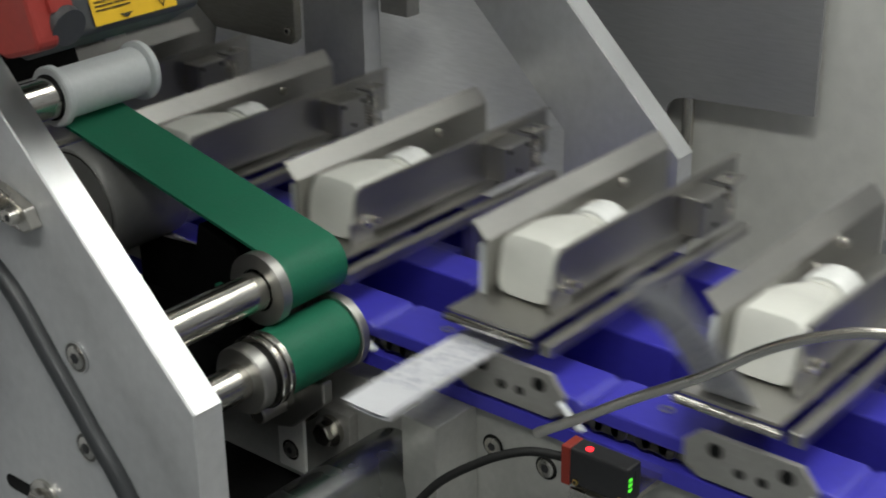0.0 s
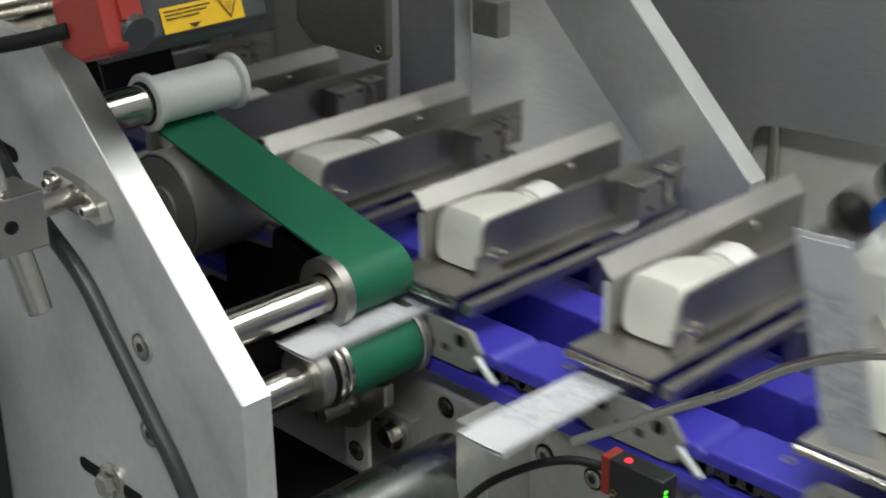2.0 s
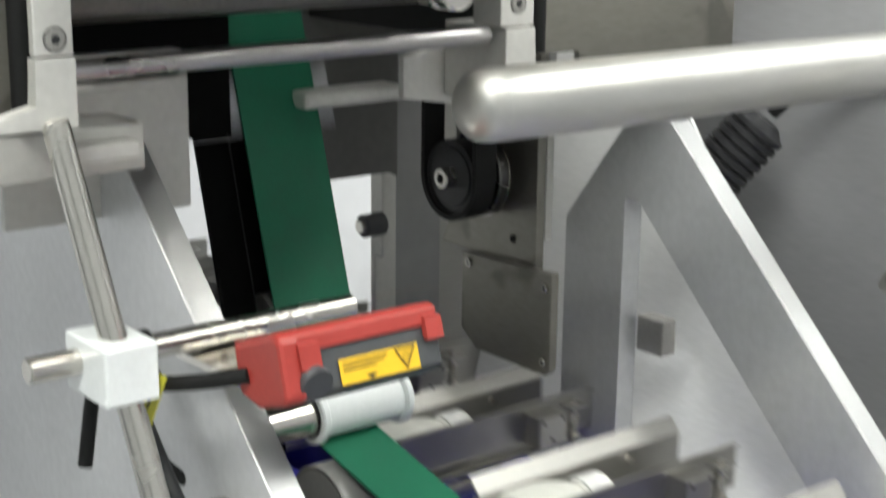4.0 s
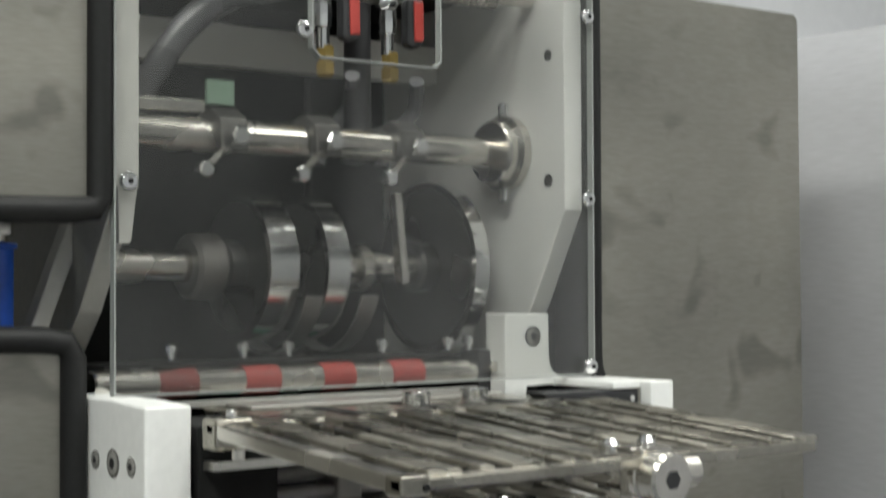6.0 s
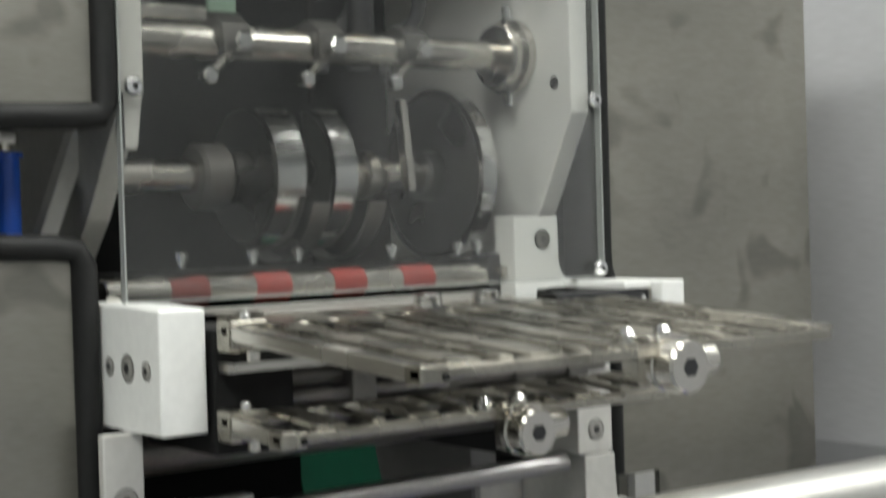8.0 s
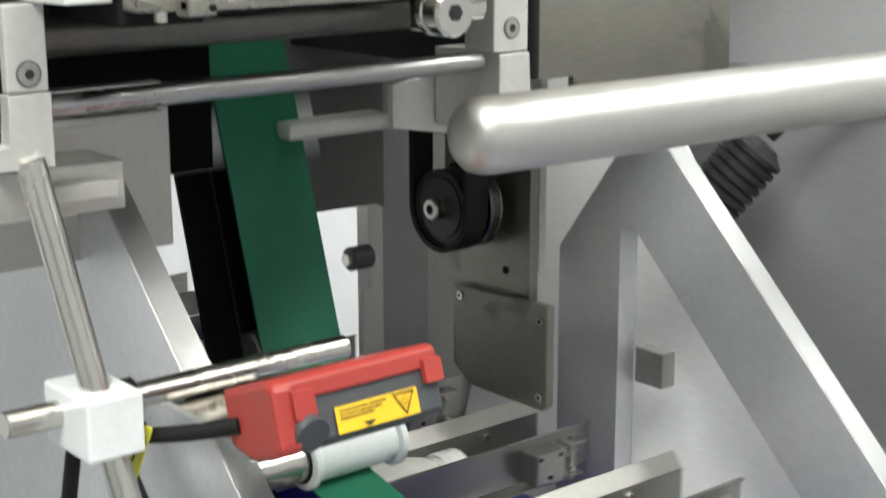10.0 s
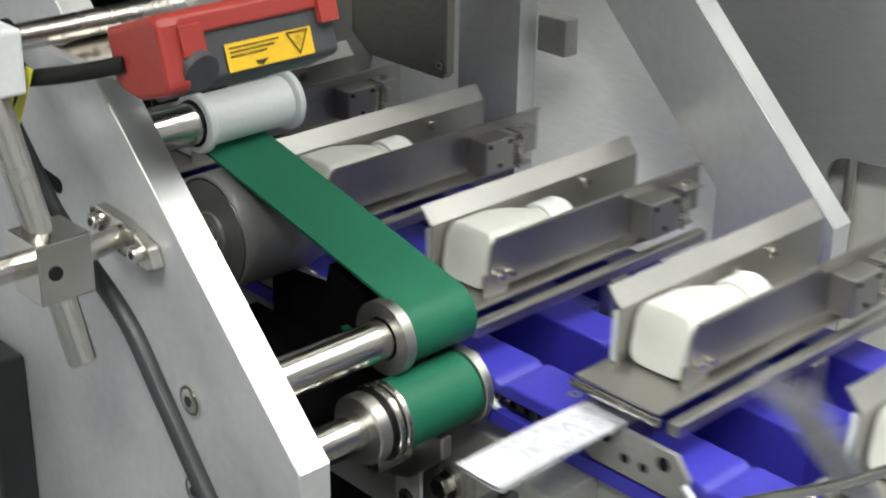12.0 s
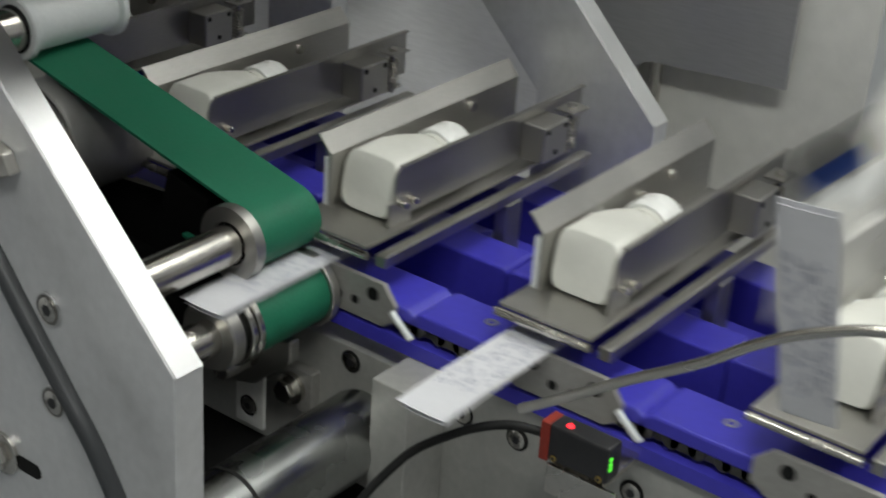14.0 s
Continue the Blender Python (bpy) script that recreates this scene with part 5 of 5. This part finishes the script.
part("roller_head", lathe((0.2940, 0.4300, 0.1000), (-1, 0.4300, 0.1000), [(0, 0.0050), (0.003, 0.0045)], 20), STEEL, t)

# cable drag and black connector on the far right
t = thing("cable_plug", "black ribbed cable plug with a bent lead", "plug", (0.44, 0.21, 0.16))
ribs = []
for k in range(8):
    ribs += [(0.0065 * k, 0.0180), (0.0065 * k + 0.001, 0.0205), (0.0065 * k + 0.0045, 0.0205), (0.0065 * k + 0.0055, 0.0180)]
part("plug", lathe((0.425, 0.224, 0.152), (0.452, 0.196, 0.200), [(0, 0.010)] + ribs + [(0.056, 0.012)], 28), BLACKPL, t, "ribbed black sleeve", True)
part("lead", tube(curve([(0.452, 0.196, 0.200), (0.462, 0.178, 0.219), (0.480, 0.150, 0.230), (0.497, 0.120, 0.232)]), 0.0055, 12), BLACKRUB, t, "", True)

# ---- conveyor buckets with bottles and leaflets ----
PITCH, SPEED, FIRST, LAST = 0.1273, 0.2758, -3, 38


def bucket():
    """One carrier of the conveyor; origin at the near top corner of its tall plate, which runs along x."""
    t = thing("conveyor_bucket", "stainless product bucket with two side plates on a blue carrier", "conveyor bucket", (0.185, 0, 0.02), "conveyor buckets")
    tall = [(-0.0056, -0.0172), (-0.0056, 0.0118), (0.0020, 0.0204), (0.0011, 0.0211), (-0.0068, 0.0122), (-0.0068, -0.0172)]
    part("tall_plate", prism(tall, 0.185, 0.3480, "x"), SATIN, t, "tall stainless side plate with a bent lip")
    fr = [(0.1925, -0.0050), (0.1925, 0.0070), (0.1932, 0.0098), (0.1950, 0.0120), (0.1980, 0.0132), (0.3600, 0.0132), (0.3600, -0.0140), (0.2060, -0.0140), (0.2060, -0.0175), (0.1880, -0.0175), (0.1880, -0.0050)]
    part("front_plate", prism(fr, -0.0425, -0.0412, "y"), SATIN, t, "lower stainless side plate")
    part("front_lip", box(0.197, 0.3605, -0.0440, -0.0412, 0.0124, 0.0136), SATIN, t)
    part("floor_plate", box(0.1650, 0.3500, -0.0480, 0.0010, -0.0190, -0.0172, 0.0003), SATIN, t, "stainless floor plate")
    part("clip_bar", rod((0.1640, 0.0020, -0.0215), (0.1640, -0.0490, -0.0215), 0.0022, 12), STEEL, t, "", True)
    part("inner_block", box(0.1865, 0.1945, -0.0056, -0.0010, -0.0172, 0.009, 0.0006), NYLON, t, "white plastic guide")
    for x in (0.196, 0.204):
        part("pin", rod((x, -0.0425, -0.0060), (x, -0.0475, -0.0060), 0.0019, 10), STEEL, t, "", True)
    part("hinge_block", box(0.300, 0.3240, -0.0580, -0.0425, -0.0130, 0.0080, 0.0010), SATIN, t, "stainless hinge block")
    for x, z in ((0.3035, 0.0050), (0.3205, 0.0050), (0.3120, -0.0085)):
        part("block_screw", lathe((x, -0.0581, z), (x, -1, z), [(0, 0.0016), (0.0004, 0.0015)], 10), DARK, t)
    bm = bmesh.new()
    tube([(0.335 + 0.0032 * math.cos(k * 0.6), -0.052 + 0.0032 * math.sin(k * 0.6), -0.0150 + 0.0190 * k / 90) for k in range(91)], 0.0007, 6, bm)
    part("spring", bm, STEEL, t, "", True)
    part("spring_stud", rod((0.335, -0.052, -0.0172), (0.335, -0.052, 0.0075), 0.0018, 10), STEEL, t)
    part("slide_bar", box(0.168, 0.352, -0.0575, -0.0510, -0.0275, -0.0210, 0.0008), SATIN, t, "stainless slide bar")
    br = [(-0.012, -0.0330), (-0.060, -0.0330), (-0.068, -0.0430), (-0.068, -0.0510), (-0.060, -0.0560), (-0.012, -0.0560), (-0.004, -0.0510), (-0.004, -0.0400)]
    part("link_plate", prism(br, 0.1640, 0.1670, "x", 0.0004), LINKGREY, t, "grey link plate with dark holes")
    for y, z, r in ((-0.020, -0.0400, 0.0036), (-0.054, -0.0400, 0.0036), (-0.032, -0.0470, 0.0024), (-0.043, -0.0470, 0.0024)):
        part("hole", lathe((0.1638, y, z), (-1, y, z), [(0, r), (0.0002, r)], 16), DARK, t)
    part("carrier_top", prism([(-0.074, -0.0420), (0.046, -0.0420), (0.052, -0.0460), (0.052, -0.0500), (-0.080, -0.0500), (-0.080, -0.0460)], 0.1660, 0.1975, "x", 0.0014), BLUE, t, "blue moulded carrier plate")
    for x0, x1, top in ((0.2150, 0.2210, -0.0640), (0.2400, 0.2660, -0.0460), (0.2860, 0.2980, -0.0600), (0.3180, 0.3440, -0.0460)):
        part("carrier_rail", prism([(-0.0800, -0.0800), (-0.0800, top - 0.002), (-0.0780, top), (0.0440, top), (0.0465, top - 0.002), (0.0465, -0.0800)], x0, x1, "x", 0.0012), BLUE, t, "blue lengthwise rib")
    part("cross_leg", box(0.2700, 0.2840, -0.0580, -0.0500, -0.0800, -0.0275, 0.0008), SATIN, t, "steel leg under the slide bar")
    part("spring_cap", prism([(0.3290, -0.0570), (0.3450, -0.0570), (0.3450, -0.0450), (0.3290, -0.0450)], 0.0072, 0.0086, "z", 0.0003), SATIN, t, "small steel plate over the spring")
    part("spring_nut", lathe((0.3350, -0.0520, 0.0086), (0.3350, -0.0520, 1), [(0, 0.0026), (0.0024, 0.0026)], 6), STEEL, t)
    for x, z in ((0.2750, 0.0020), (0.3020, 0.0060)):
        part("plate_screw", lathe((x, -0.0068, z), (x, -1, z), [(0, 0.0030), (0.0022, 0.0026)], 12), STEEL, t, "", True)
    part("guide_pad", box(0.2160, 0.2400, -0.0105, -0.0069, -0.0080, 0.0075, 0.0016), NYLON, t, "white plastic pad")
    part("side_fin", prism([(-0.0660, -0.0455), (-0.0785, -0.0560), (-0.0800, -0.0545), (-0.0675, -0.0440)], 0.1615, 0.1640, "x"), NYLON, t, "white plastic fin")
    part("carrier_screw", ring((0.1830, 0.0160, -0.0419), (0, 0, 1), 0.0016, 0.0034, 0.0008, 18), CHROME, t, "bright screw ring")
    return t


def bottle():
    """Square bottle lying on its side; origin at its base's middle, neck along x."""
    x, y, z = 0.1915, -0.0238, -0.0172
    t = thing("pill_bottle", "white square plastic bottle with round cap, lying on its side", "bottle", (0.185, 0, 0.02), "bottles in the buckets")
    zc, hw = 0.0, 0.0160
    bm = bmesh.new()
    rows = []
    for s, k, c in ((0, 0.93, 0.20), (0.0006, 0.97, 0.19), (0.0020, 1.0, 0.18), (0.0290, 1.0, 0.18), (0.0298, 0.98, 0.22), (0.0360, 0.97, 0.36), (0.0430, 0.93, 0.62), (0.0485, 0.87, 0.92), (0.0505, 0.76, 1.0), (0.053, 0.74, 1.0)):
        ring_pts = []
        for i in range(32):
            a = 2 * math.pi * (i + 0.5) / 32
            e = 0.22 + 0.78 * c
            ca, sa = math.cos(a), math.sin(a)
            px = math.copysign(abs(ca) ** e, ca)
            pz = math.copysign(abs(sa) ** e, sa)
            back = 0.0070 * max(pz - 0.1, 0.0) * max(0.0, 1 - s / 0.020)
            ring_pts.append(bm.verts.new((x + s + back, y + hw * k * px, z + 0.0158 + 0.0152 * k * pz)))
        rows.append(ring_pts)
    for a, b in zip(rows, rows[1:]):
        for i in range(32):
            bm.faces.new((a[i], a[(i + 1) % 32], b[(i + 1) % 32], b[i]))
    bm.faces.new(rows[0][::-1])
    bm.faces.new(rows[-1])
    part("body", bm, BOTTLE, t, "", True)
    c = (y, z + 0.0158)
    part("neck_ring", lathe((x + 0.0525, *c), (1, *c), [(0, 0.0118), (0.003, 0.0118)], 36), BOTTLE, t, "", True)
    prof = [(0, 0.0136), (0.0010, 0.0142), (0.0150, 0.0142), (0.0172, 0.0134), (0.0178, 0.0120), (0.0172, 0.0105)]
    part("cap", lathe((x + 0.0555, *c), (1, *c), prof, 48), CAP, t, "round white cap", True)
    return t


def leaflet():
    """Folded leaflet strip; origin at the end held by the bucket, its length along -x."""
    t = thing("folded_leaflet", "narrow folded white leaflet with fine grey print", "leaflet", (0, 0, 0), "folded leaflets")
    for name, w0, w1, lift, n0, n1 in (("sheet", -0.0125, 0.0125, 0.0, 0.0, 0.104), ("inner_sheet", -0.0118, 0.0122, -0.0012, 0.0, 0.100), ("under_sheet", -0.0125, 0.0105, -0.0026, 0.001, 0.103)):
        bm = bmesh.new()
        rows = []
        for i in range(15):
            s = n0 + (n1 - n0) * i / 14
            cup = 0.0004 * (i / 14) ** 2
            rows.append([bm.verts.new((-s, y, lift * (0.3 + 0.7 * i / 14) + cup * (abs(k - 1.5) - 1) + 0.0020 * math.sin(1.7 * i / 14) - 0.0014 * (i / 14) ** 3)) for k, y in enumerate((w0, w0 / 3, w1 / 3, w1))])
        for a, b in zip(rows, rows[1:]):
            for k in range(3):
                bm.faces.new((a[k], a[k + 1], b[k + 1], b[k]))
        geo = bmesh.ops.extrude_face_region(bm, geom=bm.faces[:])
        for v in geo["geom"]:
            if isinstance(v, bmesh.types.BMVert):
                v.co.z += 0.00025
        part(name, bm, PAPER, t)
    bm = bmesh.new()
    rnd = random.Random(4)
    for row in range(11):
        y0 = -0.0108 + row * 0.0019
        pos = rnd.uniform(0.010, 0.016)
        while pos < 0.078:
            ln = rnd.uniform(0.0015, 0.0055)
            if rnd.random() < 0.72:
                h = [0.0020 * math.sin(1.7 * q / 0.104) - 0.0014 * (q / 0.104) ** 3 + 0.0005 for q in (pos, pos + ln)]
                low = [0.0020 * math.sin(1.7 * q / 0.104) - 0.0014 * (q / 0.104) ** 3 - 0.0026 * (0.3 + 0.7 * q / 0.104) - 0.0006 for q in (pos, pos + ln)]
                for g in (h, low):
                    bm.faces.new([bm.verts.new((-q, y0 + w, z)) for q, w, z in ((pos, 0, g[0]), (pos + ln, 0, g[1]), (pos + ln, 0.0007, g[1]), (pos, 0.0007, g[0]))])
            pos += ln + rnd.uniform(0.0008, 0.0030)
    part("print", bm, PAPERPRINT, t, "fine grey print")
    return t


BUCKET, PILL, LEAF = bucket(), bottle(), leaflet()
BUCKETS = {FIRST: BUCKET}
BOTTLES = {FIRST: PILL}
LEAFLETS = {FIRST: LEAF}
for n in range(FIRST + 1, LAST + 1):
    BUCKETS[n] = copy_thing(BUCKET, pose(0.185, 0.004 + PITCH * n, 0.02))
    BOTTLES[n] = copy_thing(PILL, pose(0.185, 0.004 + PITCH * n, 0.02))
    LEAFLETS[n] = copy_thing(LEAF, pose(0.19, PITCH * n, -0.03))


def leaf_pose(u):
    """Leaflet's place when its bucket's corner is at y = u: down the belt, out of the nip, then flipped up by the guide rod."""
    run = u - 0.017
    x, zl = 0.1890, -0.0310
    if run <= 0.095:
        flip = min(max((-0.076 - u) / 0.072, 0), 1)
        return pose(x - 0.024 * flip, run - 0.006 * flip, zl + 0.018 * flip, -4 * flip) @ pose(0, 0, 0, 0, 76 * flip)
    legs = [((0.095, -0.031), (0.150, 0.006), 20), ((0.150, 0.006), (0.222, 0.0305), 20), ((0.222, 0.0305), (0.268, 0.060), 20), ((0.268, 0.060), (0.356, 0.345), 3.2), ((0.356, 0.345), (0.395, 0.460), 8)]
    left = run - 0.095
    for (a, b), (c, e), rate in legs:
        ln = math.hypot(c - a, e - b) / rate
        if left <= ln or rate == 8:
            k = min(left / ln, 1)
            tilt = math.degrees(math.atan2(e - b, c - a))
            return pose(x, a + (c - a) * k, b + (e - b) * k, tilt, 0, 0)
        left -= ln


def motions():
    for n in BUCKETS:
        y0 = 0.004 + PITCH * n
        ends = [(0.0, pose(0.185, y0, 0.02)), (7.0, pose(0.185, y0 - 7 * SPEED, 0.02)), (14.0, pose(0.185, y0 - 14 * SPEED, 0.02))]
        walk(BUCKETS[n], ends)
        walk(BOTTLES[n], ends)
        rows = []
        for k in range(365):
            t = 14.0 * k / 364
            u = y0 - SPEED * t
            if k in (0, 364) or (-0.25 < u < 0.26):
                rows.append((t, leaf_pose(u)))
        walk(LEAFLETS[n], rows)
    spin = []
    for k in range(169):
        t = 14.0 * k / 168
        spin.append((t, pose(0.08, MS.y, MS.z, -360 * t / 0.4616 / 2, 0, 0)))
    walk(rotor, spin)
    walk(ARM, swing())

# ---- suction arm that swings in above the conveyor ----
ARM_AT = (0.225, -0.155, 0.05)
t = thing("suction_arm", "grey suction arm with two black cups and blue fittings", "suction arm", ARM_AT)
ax, ay, az = ARM_AT
part("head_block", box(ax - 0.012, ax + 0.030, ay - 0.016, ay + 0.012, az - 0.055, az - 0.012, 0.0015), CAST, t, "grey head block")
part("arm_bar", prism([(ax + 0.004, az - 0.02), (ax + 0.030, az - 0.02), (ax + 0.190, az + 0.09), (ax + 0.175, az + 0.11)], ay - 0.010, ay + 0.008, "y", 0.001), CAST, t, "grey arm")
for k in range(2):
    cy, cz = ay + 0.014 - 0.021 * k, az - 0.004 + 0.020 * k
    cup = part("suction_cup", lathe((ax + 0.004, cy, cz), (ax - 0.008, cy + 0.004, cz + 0.020), [(0, 0.004), (0.002, 0.0078), (0.007, 0.0096), (0.013, 0.0098), (0.018, 0.0082), (0.0205, 0.0050), (0.021, 0.001)], 24), BLACKRUB, t, "black rubber suction cup", True)
    part("fitting", lathe((ax + 0.012, cy - 0.003, cz - 0.014), (ax + 0.004, cy, cz + 0.001), [(0, 0.0070), (0.010, 0.0072), (0.013, 0.0055), (0.017, 0.0050)], 20), NYLON, cup, "white push-in fitting", True)
part("blue_link", rod((ax + 0.003, ay + 0.010, az + 0.002), (ax + 0.003, ay - 0.004, az + 0.016), 0.0042, 16), BLUEPIPE, t, "blue air fitting", True)
ARM = t

t = thing("hanging_tube", "brushed steel tube ending in the air over the conveyor", "tube", (0.36, -0.06, 0.25))
part("tube", rod((0.3400, 0.0190, 0.1390), (0.3520, -0.0150, 0.2150), 0.0076, 28), SATIN, t, "", True)
part("arm", rod((0.3520, -0.0150, 0.2150), (0.6610, -0.2500, 0.4200), 0.0076, 20), SATIN, t, "", True)


def swing():
    """The arm dips in once for each bucket and withdraws."""
    rows, n = [], 182
    for k in range(n + 1):
        t = 14.0 * k / n
        ph = ((t - 0.20) / 0.4616 + 0.5) % 1.0 - 0.5
        out = min(max(abs(ph) - 0.06, 0.0) / 0.32, 1.0)
        out = out * out * (3 - 2 * out)
        rows.append((t, pose(ARM_AT[0] + 0.16 * out, ARM_AT[1] - 0.05 * out, ARM_AT[2] + 0.05 * out - 0.02 * ph, 0, 20 * out, 0)))
    return rows

motions()
